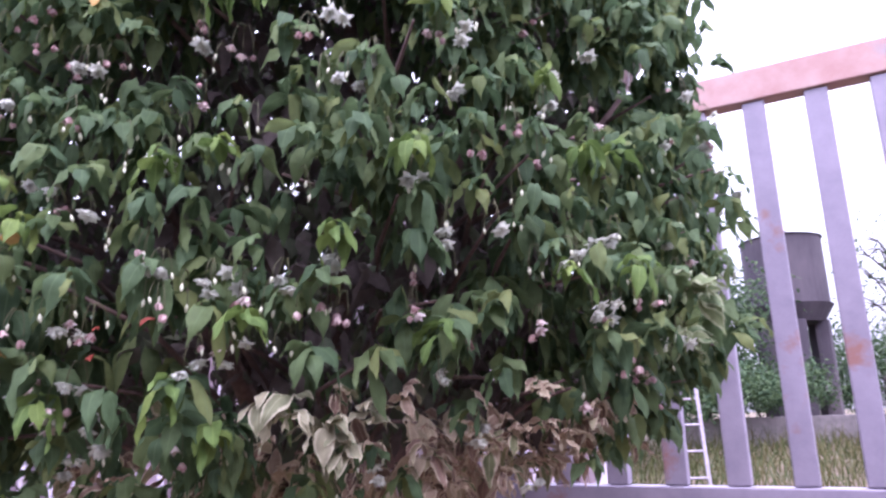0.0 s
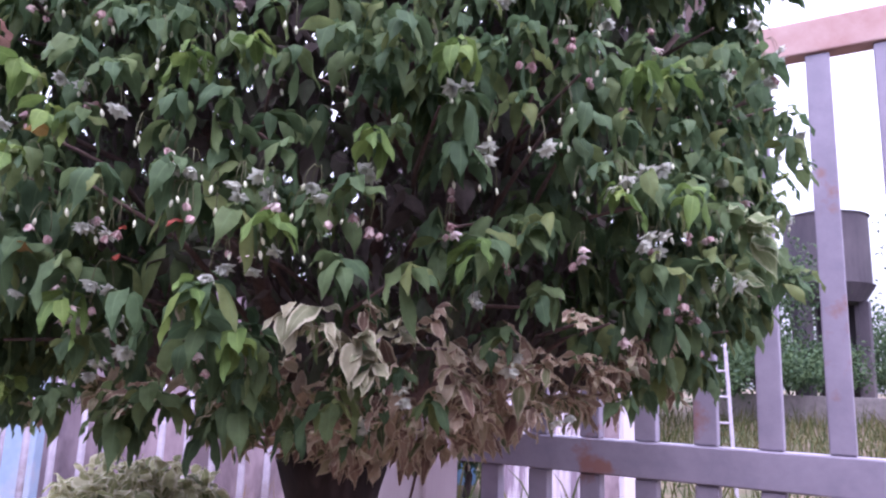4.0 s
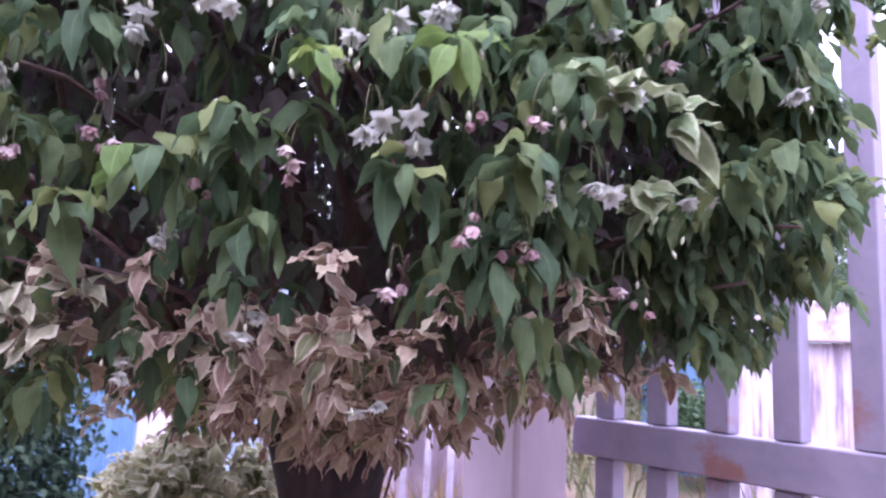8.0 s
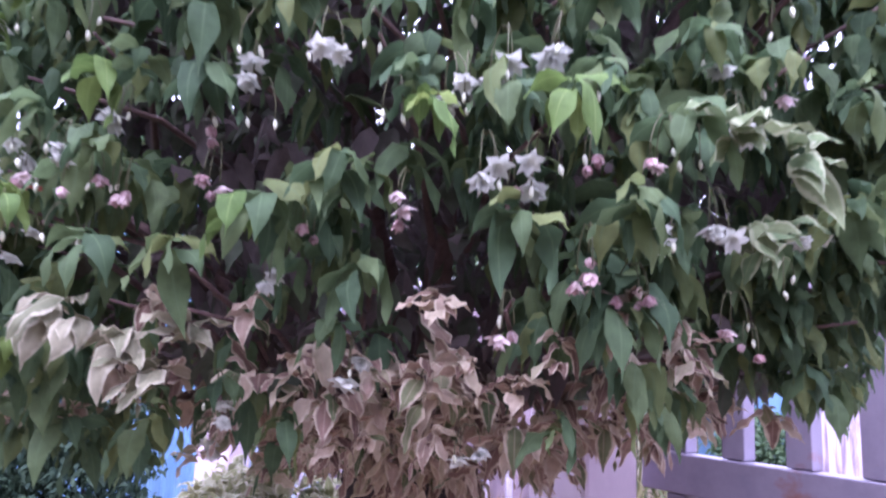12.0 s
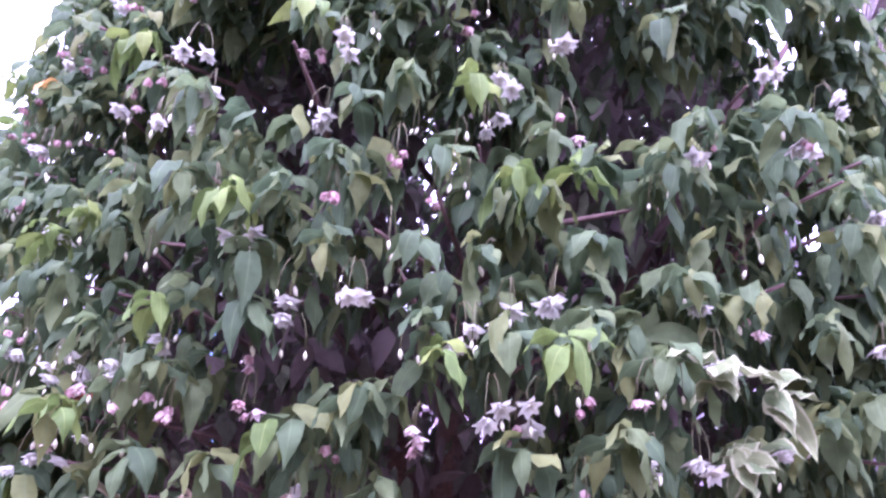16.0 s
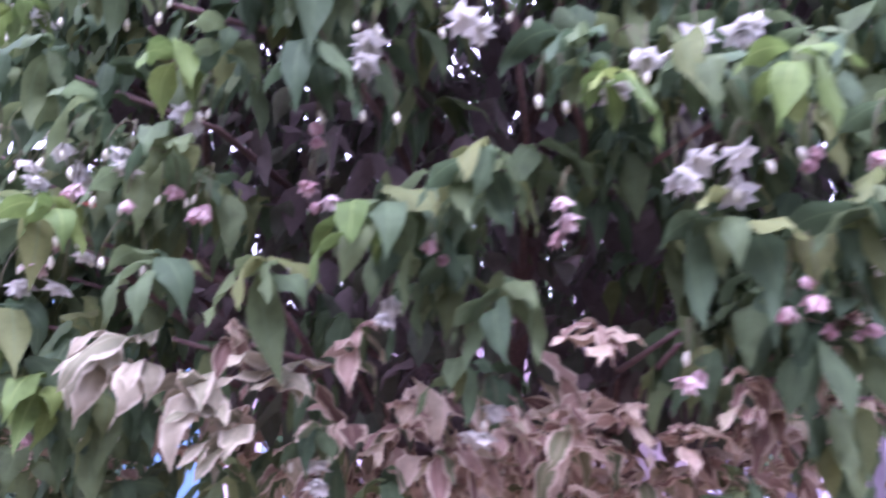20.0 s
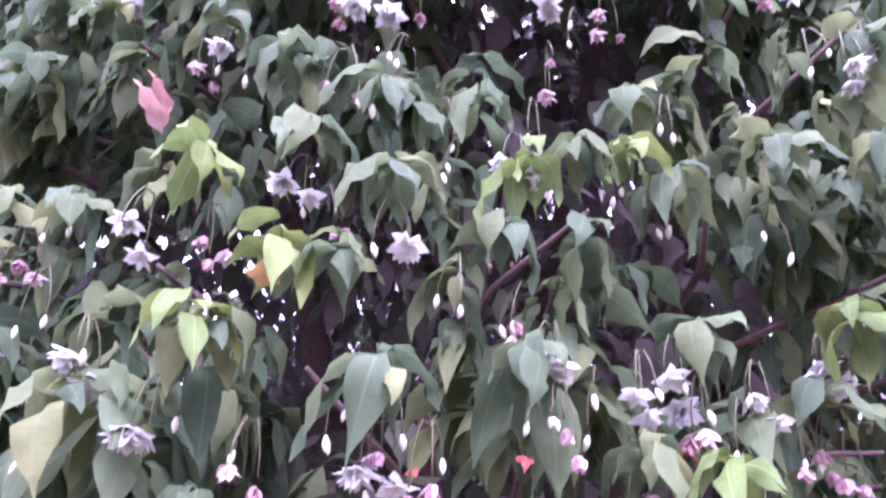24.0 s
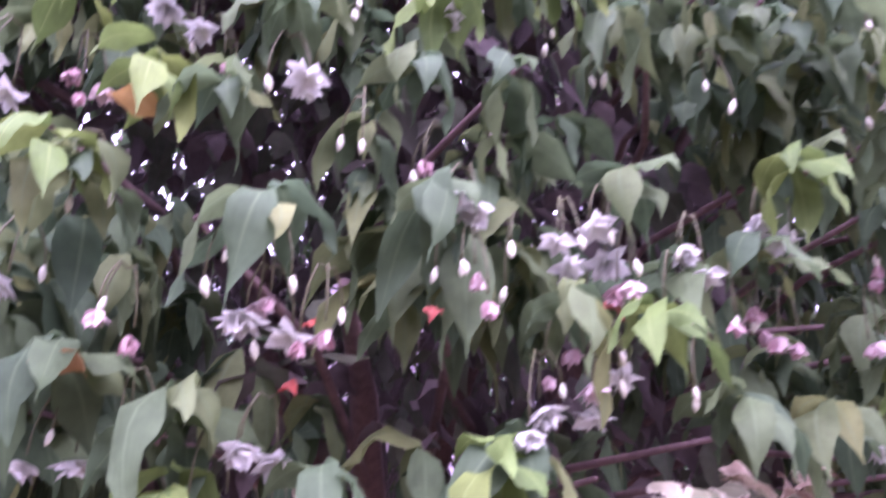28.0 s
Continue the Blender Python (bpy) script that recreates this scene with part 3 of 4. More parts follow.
side_fence()
column("fence_post", (-0.085, -0.085, -0.1), (0.085, 0.085, 2.1), (-2.09, 3.02, 0), 12, PLASTER_PINK, "weathered pink and lilac plaster post in the fence line")
bm = bmesh.new()
box(bm, (-0.17, -0.13, -0.05), (0.17, 0.13, 0.52), 0.02, pose(-1.9, 2.78, 0, 0, 0, 12))
tagged(mesh_object("concrete_block", bm, SKYBLUE), "pale blue painted concrete block beside the post", "block")


def corrugated(name, at, turn, width, height, pitch, mat, label, depth=0.02, z0=0.0, board=None):
    """Wall of single ridged sheets that overlap a little."""
    w = empty(name, at, turn)
    sheet_w = pitch * 9
    n = max(1, round(width / sheet_w))
    for s in range(n):
        bm = bmesh.new()
        cols = []
        for k in range(9 * 4 + 1):
            x = s * (sheet_w - 0.004) + k * pitch / 4
            y = depth * (0, 1, 1, 0)[k % 4] + (s % 2) * 0.004
            cols.append([bm.verts.new((x, y, z0)), bm.verts.new((x, y, z0 + height)), bm.verts.new((x, y + 0.002, z0)), bm.verts.new((x, y + 0.002, z0 + height))])
        for a, b in zip(cols, cols[1:]):
            bm.faces.new((a[0], b[0], b[1], a[1]))
            bm.faces.new((a[3], b[3], b[2], a[2]))
            bm.faces.new((a[1], b[1], b[3], a[3]))
        part("sheet", bm, mat, w)
    return tagged(w, label, "wall")


corrugated("blue_sheet_wall", (-5.2, 4.0, 0), 6, 2.0, 2.6, 0.115, BLUE, "blue corrugated metal sheet wall")
bm = bmesh.new()
box(bm, (-0.9, 0, -0.1), (0, 0.12, 1.95), 0.01, pose(-2.6, 4.6, 0, 0, 0, 4))
tagged(mesh_object("wall_skyblue", bm, SKYBLUE), "pale blue painted wall behind the fence", "wall", kind="structure")
bm = bmesh.new()
box(bm, (-2.1, 0, -0.1), (0, 0.14, 2.0), 0.012, pose(-1.05, 5.2, 0, 0, 0, -3))
tagged(mesh_object("wall_plaster", bm, MAUVE), "stained mauve plaster wall behind the fence", "wall", kind="structure")
corrugated("white_sheet_wall", (0.42, 7.45, 0), -3, 1.1, 1.55, 0.065, SHEET, "white ridged metal sheets streaked with dark rust", 0.018, 0.1)
bm = bmesh.new()
box(bm, (-0.02, -0.08, 1.66), (1.62, 0.1, 2.02), 0.015, pose(0.42, 7.45, 0, 0, 0, -3))
tagged(mesh_object("concrete_beam", bm, worn("beam_mauve", (0.36, 0.29, 0.35), (0.46, 0.38, 0.44), 7, 0.9, stain=(0.16, 0.11, 0.13), stain_scale=4, stain_at=(0.5, 0.62))), "stained mauve concrete beam lying over the ridged sheets", "beam")
# the dark panel stands in for the shade of an open door gap
for x0, x1, mat, name, lab in ((1.12, 1.33, MAUVE, "door_gap_panel", "dark mauve panel put in for the dark door gap beside the sheets"), (1.34, 1.52, SHEET, "white_pier", "narrow white pier under the beam")):
    bm = bmesh.new()
    box(bm, (x0, -0.03, -0.05), (x1, 0.05, 1.658), 0.01, pose(0.42, 7.45, 0, 0, 0, -3))
    tagged(mesh_object(name, bm, mat), lab, "door" if "door" in name else "pier")
bm = bmesh.new()
box(bm, (-0.95, 0, -0.1), (0, 0.08, 1.68), 0.01, pose(0.36, 9.3, 0, 0, 0, 2))
tagged(mesh_object("wall_blue", bm, BLUE), "pale blue panel wall beyond the gate", "wall", kind="structure")


def ladder(at, turn):
    """A pale ladder leaning outwards at the end of the sheets."""
    e = empty("ladder", at, turn)
    for x in (-0.15, 0.15):
        bm = bmesh.new()
        box(bm, (-0.022, -0.015, -0.05), (0.022, 0.015, 2.35), 0.004, pose(x, 0, 0, -6, 0, 0))
        part("rail", bm, TUBE, e)
    for k in range(7):
        bm = bmesh.new()
        tube(bm, [(-0.15, 0.105 * (0.25 + 0.32 * k), 0.25 + 0.32 * k), (0.15, 0.105 * (0.25 + 0.32 * k), 0.25 + 0.32 * k)], [0.014, 0.014], 8)
        part("rung", bm, TUBE, e)
    return tagged(e, "pale wooden ladder leaning beside the sheet wall", "ladder")


ladder((3.35, 9.0, rise(9.0)), 0)


# ---- house eave and palm above the gate ----
def canopy(at, turn):
    """High flat roof on one lilac post, its edge boarded."""
    h = empty("canopy", at, turn)
    bm = bmesh.new()
    box(bm, (0, -0.1, 3.7), (0.62, 1.2, 3.78), 0.01)
    part("roof", bm, EAVE, h)
    for lo, hi in (((-0.03, -0.13, 3.66), (-0.002, 1.23, 3.9)), ((0, -0.13, 3.66), (0.65, -0.102, 3.9)), ((0.622, -0.1, 3.66), (0.65, 1.23, 3.9))):
        bm = bmesh.new()
        box(bm, lo, hi, 0.005)
        part("fascia", bm, EAVE, h)
    bm = bmesh.new()
    box(bm, (0.03, 0.22, -0.1), (0.12, 0.31, 3.698), 0.006)
    part("post", bm, PLASTER, h)
    return tagged(h, "pale lilac flat canopy roof on a slim post", "canopy")


def palm_frond(at, turn, seed):
    rng, f = random.Random(seed), empty("palm_frond", at, turn)
    spine = [Vector((0.9 * u, 0.12 * math.sin(2 * u), 0.62 * u - 0.12 * u * u)) for u in (0, 0.25, 0.5, 0.75, 1.0)]
    bm = bmesh.new()
    tube(bm, spine, [0.014, 0.012, 0.01, 0.007, 0.003], 6)
    part("stem", bm, FROND, f)
    for k in range(70):
        u = rng.uniform(0.02, 0.99)
        p = Vector((0.9 * u, 0.12 * math.sin(2 * u), 0.62 * u - 0.12 * u * u))
        side = rng.choice((-1, 1))
        l, w = rng.uniform(0.22, 0.42) * (1.1 - 0.5 * u), 0.011
        mid = p + Vector((0.05, side * l * 0.25, -l * 0.3))
        tip = mid + Vector((rng.uniform(-0.02, 0.05), side * 0.03, -l * 0.8))
        bm = bmesh.new()
        a = [bm.verts.new(p + Vector((s, 0, 0))) for s in (-w / 2, w / 2)]
        b = [bm.verts.new(mid + Vector((s, 0, 0))) for s in (-w, w)]
        c = bm.verts.new(tip)
        bm.faces.new((a[0], a[1], b[1], b[0]))
        bm.faces.new((b[0], b[1], c))
        part("leaflet", bm, FROND, f)
    return tagged(f, "drooping dry palm frond hanging under the canopy", "palm frond")


canopy((0.82, 3.4, 0), 0)
palm_frond((1.02, 3.15, 3.34), 184, 4)
palm_frond((1.2, 3.3, 3.42), 174, 5)


# ---- the flowering tree ----
def flower_mesh(seed, mat, size, petals, open_, layers):
    """A double flower facing down from its stalk at the origin."""
    rng = np.random.default_rng(seed)
    base, way, length, width, droop = [], [], [], [], []
    for layer in range(layers):
        for k in range(petals):
            a = (k + 0.5 * layer) * math.tau / petals + rng.normal(0, 0.15)
            o = open_ * (1.0 - 0.35 * layer) + rng.normal(0, 0.1)
            way.append((math.cos(a) * o, math.sin(a) * o, -1 + 0.75 * o))
            base.append((0, 0, -0.004 - 0.001 * layer))
            length.append(size * rng.uniform(0.48, 0.6) * (1 - 0.1 * layer))
            width.append(size * rng.uniform(0.3, 0.4))
            droop.append(rng.uniform(0.0, 0.35))
    return blades("_flower", np.array(base), unit(np.array(way)), np.array(length), np.array(width), np.array(droop), mat, rng, fold=0.35, wave=0.08)


FLOWERS = [flower_mesh(s, PETAL, 0.023, 5, 1.15, 2) for s in (1, 2)] + [flower_mesh(3, PETAL, 0.024, 6, 1.0, 3), flower_mesh(4, PETAL, 0.022, 6, 0.8, 3)]
FADED = [flower_mesh(5, PINK, 0.019, 5, 0.7, 2), flower_mesh(6, PINK, 0.017, 5, 0.5, 3), flower_mesh(7, BLUSH, 0.02, 5, 0.8, 2), flower_mesh(8, PINK, 0.016, 6, 0.4, 2)]


def bud_mesh(seed):
    bm = bmesh.new()
    rng = random.Random(seed)
    tube(bm, [(0, 0, 0), (0, 0, -0.002), (0.0004, 0, -0.005), (0.0006, 0, -0.009), (0, 0, -0.0125)], [0.001, 0.0018, 0.0029, 0.0023, 0.0004], 7)
    me = bpy.data.meshes.new("bud")
    for f in bm.faces:
        f.smooth = True
    bm.to_mesh(me)
    bm.free()
    me.materials.append(BUD)
    return me


BUDMESH = bud_mesh(1)
tree = tagged(empty("flowering_tree", (-0.172, 1.3, 0)), "round-trimmed flowering tree with drooping green leaves and white blossoms", "tree")
T0 = Vector((-0.172, 1.3, 0))


def local(p):
    return Vector(p) - T0


def trunk():
    bm = bmesh.new()
    tube(bm, [(-0.012, 0.04, -0.05), (-0.014, 0.04, 0.3), (-0.016, 0.04, 0.7), (-0.02, 0.04, 1.0), (-0.032, 0.04, 1.14), (-0.04, 0.045, 1.25), (-0.02, 0.05, 1.38)], [0.08, 0.062, 0.051, 0.052, 0.064, 0.096, 0.06], 20)
    for v in bm.verts:
        k = 0.014 * noise.noise((v.co.x * 30, v.co.y * 30, v.co.z * 7)) + 0.01 * noise.noise((v.co.x * 9, v.co.y * 9, v.co.z * 3))
        v.co += Vector((v.co.x, v.co.y, 0)).normalized() * k
    bmesh.ops.subdivide_edges(bm, edges=bm.edges[:], cuts=2, use_grid_fill=True)
    for v in bm.verts:
        v.co += Vector((v.co.x, v.co.y, 0)).normalized() * 0.006 * noise.noise((v.co.x * 60, v.co.y * 60, v.co.z * 14))
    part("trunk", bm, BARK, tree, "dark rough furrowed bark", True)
    rng = random.Random(8)
    for k in range(14):
        a = k * math.tau / 14 + rng.uniform(-0.2, 0.2)
        z = rng.uniform(1.5, 2.15)
        tip = local(crown_point(a, z, 0.1))
        mid = Vector((tip.x * 0.45, tip.y * 0.45, 1.3 + (tip.z - 1.3) * 0.35))
        bm = bmesh.new()
        tube(bm, [(0, 0.02, 1.28 + 0.02 * (k % 4)), mid, (mid + tip) / 2 + Vector((0, 0, 0.04)), tip], [0.03, 0.018, 0.011, 0.004], 7)
        part("limb", bm, TWIG, tree, smooth=True)


trunk()


def twigs():
    """Bare brown twigs that show between the leaves."""
    rng = random.Random(9)
    for k in range(70):
        a, z = radians(rng.uniform(-150, -20)), rng.uniform(1.42, 2.1)
        tip = local(crown_point(a, z, rng.uniform(0.0, 0.05)))
        root = local(crown_point(a + rng.uniform(-0.25, 0.25), max(1.4, z - rng.uniform(0.02, 0.12)), rng.uniform(0.18, 0.3)))
        mid = (tip + root) / 2 + Vector((rng.uniform(-0.02, 0.02), rng.uniform(-0.02, 0.02), 0.02))
        bm = bmesh.new()
        tube(bm, [root, mid, tip], [0.0045, 0.003, 0.0015], 6)
        part("twig", bm, TWIG, tree, smooth=True)


twigs()
bm = bmesh.new()
tube(bm, [(0.115, -0.03, 1.36), (0.12, -0.05, 1.27), (0.105, -0.055, 1.2), (0.1, -0.05, 1.1), (0.085, -0.045, 0.95)], [0.0025, 0.0025, 0.0022, 0.002, 0.0015], 6)
part("vine", bm, TWIG, tree, "thin vine hanging beside the trunk", True)


def shell_leaves(count, depth, size, rng, low=1.315, front=0.0, spread=0.9, hollow=0.12):
    """Leaves in drooping whorls on shoots that end near the crown's surface."""
    base, way, length, droop = [], [], [], []
    shoots = count // 6
    made = 0
    while made < shoots:
        a = rng.uniform(-math.pi, math.pi)
        if rng.random() < front and math.sin(a) > 0.25:
            continue
        z = rng.uniform(low, CROWN_TOP - 0.01)
        if z > CROWN_MID and rng.random() > 0.25 + crown_radius(z) / CROWN_R:
            continue
        p = crown_point(a, z)
        gap = noise.noise((p.x * 7.5, p.y * 7.5, p.z * 9 + 4))
        if gap > hollow + (0.1 if -2.4 < a < -1.7 else 0.0) or (z < 1.4 and math.cos(a) > 0.15) or (z < 1.338 and math.cos(a) < -0.3) or (math.cos(a) > 0.72 and gap > hollow - 0.14) or (hollow < 0.2 and z < 1.46 and -2.25 < a < -1.85 and rng.random() < 0.15) or (z < 1.47 and -1.85 < a < -0.7 and rng.random() < 0.6) or (hollow < 0.2 and 1.46 < z < 1.57 and -1.75 < a < -1.2 and rng.random() < 0.3):
            continue
        if in_hollow(p):
            continue
        made += 1
        out = crown_normal(a, z)
        p = p - out * rng.uniform(*depth)
        grow = (out * 0.6 + Vector((0, 0, 0.85)) + Vector(rng.normal(0, 0.25, 3))).normalized()
        for k in range(6):
            t = rng.uniform(0, math.tau)
            o1 = grow.orthogonal().normalized()
            o2 = grow.cross(o1)
            d = (grow * rng.uniform(0.0, 0.5) + (o1 * math.cos(t) + o2 * math.sin(t)) * spread).normalized()
            base.append(p + grow * rng.uniform(-0.02, 0.006))
            way.append(d)
            length.append(size * rng.uniform(0.6, 1.3) * (1.35 if -2.5 < a < -1.68 and 1.42 < z < 1.58 else 1.0))
            droop.append(rng.uniform(0.55, 1.25))
    n = len(base)
    length = np.array(length)
    return np.array([b[:] for b in base]), np.array([w[:] for w in way]), length, length * rng.uniform(0.31, 0.41, n), np.array(droop)


def add_crown(name, data, mat, seed, label):
    b, w, l, wd, dr = data
    ob = blades(name, b - np.array(T0), w, l, wd, dr, mat, np.random.default_rng(seed), tree, wave=0.14, shape=FINE if "outer" in name or "variegated" in name else COARSE)
    return tagged(ob, label, kind="stuff")


add_crown("outer_leaves", shell_leaves(20500, (0.0, 0.075), 0.0455, np.random.default_rng(21), front=0.75), GREEN, 31, "mass of drooping pointed green leaves")
add_crown("inner_leaves", shell_leaves(14500, (0.075, 0.18), 0.048, np.random.default_rng(22), front=0.3, hollow=0.24), GREEN, 32, "shaded inner leaves")


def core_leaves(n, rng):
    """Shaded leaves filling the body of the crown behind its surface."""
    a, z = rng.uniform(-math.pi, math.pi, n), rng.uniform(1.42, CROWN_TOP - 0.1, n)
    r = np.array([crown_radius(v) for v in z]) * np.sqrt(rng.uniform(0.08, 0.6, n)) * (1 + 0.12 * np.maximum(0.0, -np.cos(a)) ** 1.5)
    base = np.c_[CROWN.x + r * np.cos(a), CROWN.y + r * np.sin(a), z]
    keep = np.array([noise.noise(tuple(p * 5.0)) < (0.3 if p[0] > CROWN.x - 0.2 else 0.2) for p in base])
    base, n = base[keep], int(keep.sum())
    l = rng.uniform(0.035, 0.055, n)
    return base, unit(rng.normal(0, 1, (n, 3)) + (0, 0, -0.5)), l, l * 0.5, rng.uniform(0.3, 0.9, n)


# core leaves carry the haze of the hollows in their colour
add_crown("core_leaves", core_leaves(15000, np.random.default_rng(24)), DIM, 34, "leaves deep in the crown, coloured like the purple-brown haze of its hollows")


def underside():
    """Whorls of pale variegated leaves round the trunk and below the crown."""
    rng = np.random.default_rng(23)
    base, way = [], []
    for k in range(205):
        a = -1.2 + rng.normal(0, 0.6) if k % 2 else rng.uniform(-3.1, 0.0)
        r = 0.5 * math.sqrt(rng.uniform(0.02, 1)) if k % 2 else 0.28 * math.sqrt(rng.uniform(0.05, 1))
        p = np.array([CROWN.x + r * math.cos(a), CROWN.y + r * math.sin(a), 1.245 + 0.3 * r + abs(rng.normal(0, 0.035))])
        grow = unit(np.array([math.cos(a), math.sin(a), 0.1]) + rng.normal(0, 0.4, 3))
        for j in range(6):
            base.append(p + rng.normal(0, 0.006, 3))
            way.append(unit(grow * 0.45 + rng.normal(0, 0.8, 3)))
    n = len(base)
    l = rng.uniform(0.03, 0.052, n)
    return np.array(base), np.array(way), l, l * rng.uniform(0.36, 0.48, n), rng.uniform(0.1, 1.0, n)


add_crown("variegated_leaves", underside(), CREAM, 33, "beige and cream variegated leaves under the crown")

STIFF = ((1.0, 0.38, 0.75), (1.2, 0.35, 0.9), (0.8, 0.42, 0.6), (1.1, 0.4, 0.5))
LIMP = ((1.0, 0.35, 0.85), (1.2, 0.32, 1.0), (0.8, 0.38, 0.7), (1.1, 0.35, 0.95), (1.3, 0.32, 1.15), (0.9, 0.36, 0.6))
LEAFMESH = {m.name: [one_leaf(100 + k, 0.05 * s, 0.05 * s * w, d, 0.3, m) for k, (s, w, d) in enumerate(LIMP if m in (GREEN, YOUNG) else STIFF)] for m in (GREEN, YOUNG, CREAM, PALE, PALEGREEN, RED, ROSY, DRYLEAF)}


def leaf_part(p, yaw, lift, mat, name, rng, size=1.0, roll=0.0):
    ob = new(name, rng.choice(LEAFMESH[mat.name]))
    ob.parent = tree
    ob.matrix_basis = Matrix.Translation(local(p)) @ Matrix.Rotation(yaw - math.pi / 2, 4, "Z") @ Matrix.Rotation(lift, 4, "X") @ Matrix.Rotation(roll, 4, "Y") @ Matrix.Scale(size, 4)
    return ob


def whorl(a_deg, z, mat, name, rng, count=5, out=0.015, size=1.0, lift=(0.1, 0.7)):
    a = radians(a_deg)
    p = crown_point(a, z, -out, 0.0)
    for k in range(count):
        y = a + rng.uniform(-1.9, 1.9) if k else a + rng.uniform(-0.5, 0.5)
        leaf_part(p + Vector((0, 0, rng.uniform(-0.01, 0.01))), y, rng.uniform(*lift), mat, name, rng, size * rng.uniform(0.8, 1.15), rng.uniform(-0.4, 0.4))


def umbrella(a_deg, z, mat, name, rng, count=7, out=0.018, size=1.0):
    """A shoot's tip: leaves all round its node, arching over and hanging."""
    a = radians(a_deg)
    p = crown_point(a, z, -out, 0.0)
    turn = rng.uniform(0, math.tau)
    for k in range(count):
        yaw = turn + k * math.tau / count + rng.uniform(-0.25, 0.25)
        leaf_part(p + Vector((0, 0, rng.uniform(-0.008, 0.008))), yaw, rng.uniform(-0.35, 0.35), mat, name, rng, size * rng.uniform(0.72, 1.12), rng.uniform(-0.3, 0.3))


# shoots by angle round the crown and height
YOUNG_AT = ((-139, 1.97), (-124, 1.38), (-116, 1.91), (-114, 1.68), (-113, 1.59), (-110, 1.63), (-109, 1.46), (-100, 1.69), (-98, 1.47), (-96, 1.89), (-95, 1.43))
YOUNG_AT += ((-95, 1.7), (-93, 1.88), (-92, 1.53), (-85, 1.61), (-79, 1.69), (-76, 1.52), (-76, 1.86), (-65, 1.58), (-64, 1.81), (-61, 1.72), (-58, 1.59), (-57, 1.73))
PALE_AT = ((-91, 1.455, 0.01, 5), (-88.5, 1.45, 0.02, 7), (-85.5, 1.43, 0.03, 7), (-84, 1.41, 0.035, 6), (-82, 1.44, 0.015, 6))
PALEGREEN_AT = ((-48, 1.58), (-45, 1.52), (-44, 1.57), (-41, 1.53))
CREAM_AT = ((-130, 1.35), (-115, 1.38), (-111, 1.37), (-107, 1.38), (-100, 1.37), (-90, 1.34), (-87, 1.32), (-85, 1.46), (-83, 1.37), (-79, 1.34), (-78, 1.46), (-75, 1.35), (-75, 1.42), (-73, 1.37), (-70, 1.37), (-69, 1.42), (-65, 1.42), (-64, 1.37), (-64, 1.47), (-62, 1.43), (-58, 1.41), (-56, 1.44), (-52, 1.47), (-45, 1.46), (-41, 1.45))
WHITE_AT = ((-138, 1.89), (-125, 1.59), (-123, 1.83), (-120, 1.49), (-119, 1.58), (-117, 1.65), (-115, 1.55), (-115, 1.77), (-114, 1.48), (-111, 1.41), (-110, 1.67), (-109, 1.45), (-108, 1.81), (-106, 1.45), (-106, 1.48), (-106, 1.53), (-106, 1.64), (-105, 1.42), (-105, 1.9), (-100, 1.7), (-100, 1.95), (-99, 1.58), (-98, 1.84), (-96, 1.5), (-95, 1.57), (-93, 1.51), (-93, 1.58), (-89, 1.57), (-86, 1.36), (-86, 1.98), (-85, 1.59), (-85, 1.84), (-85, 1.95))
WHITE_AT += ((-84, 1.76), (-82, 1.78), (-80, 1.4), (-78, 1.67), (-75, 1.49), (-75, 1.62), (-74, 1.77), (-74, 1.84), (-71, 1.63), (-70, 1.43), (-64, 1.6), (-63, 1.79), (-62, 1.55), (-62, 1.82), (-61, 1.37), (-61, 1.62), (-59, 1.55), (-58, 1.63), (-57, 1.87), (-53, 1.98), (-52, 1.52), (-49, 1.53), (-48, 1.64), (-47, 1.6), (-47, 1.76), (-41, 1.86), (-40, 1.79), (-36, 1.54), (-36, 1.84), (-35, 1.74), (-31, 1.63), (-26, 1.74), (-21, 1.82))
FADED_AT = ((-124, 1.64), (-118, 1.87), (-117, 1.77), (-114, 1.64), (-113, 1.84), (-113, 1.88), (-111, 1.45), (-111, 1.49), (-111, 1.53), (-109, 1.65), (-109, 1.75), (-109, 1.81), (-108, 1.47), (-108, 1.93), (-106, 1.55), (-106, 1.82), (-104, 1.53), (-103, 1.9), (-100, 1.6), (-99, 1.42), (-99, 1.55), (-98, 1.78), (-98, 1.86), (-97, 1.94), (-95, 1.52), (-94, 1.83), (-92, 1.56), (-88, 1.93))
FADED_AT += ((-87, 1.55), (-87, 1.81), (-84, 1.54), (-82, 1.4), (-81, 1.92), (-78, 1.55), (-78, 1.58), (-76, 1.84), (-75, 1.92), (-73, 1.7), (-72, 1.52), (-69, 1.74), (-66, 1.53), (-66, 1.71), (-64, 1.89), (-60, 1.46), (-60, 1.54), (-57, 1.79), (-56, 1.5), (-56, 1.56), (-53, 1.48), (-52, 1.57), (-47, 1.77), (-44, 1.63), (-40, 1.48), (-40, 1.79), (-37, 1.46))
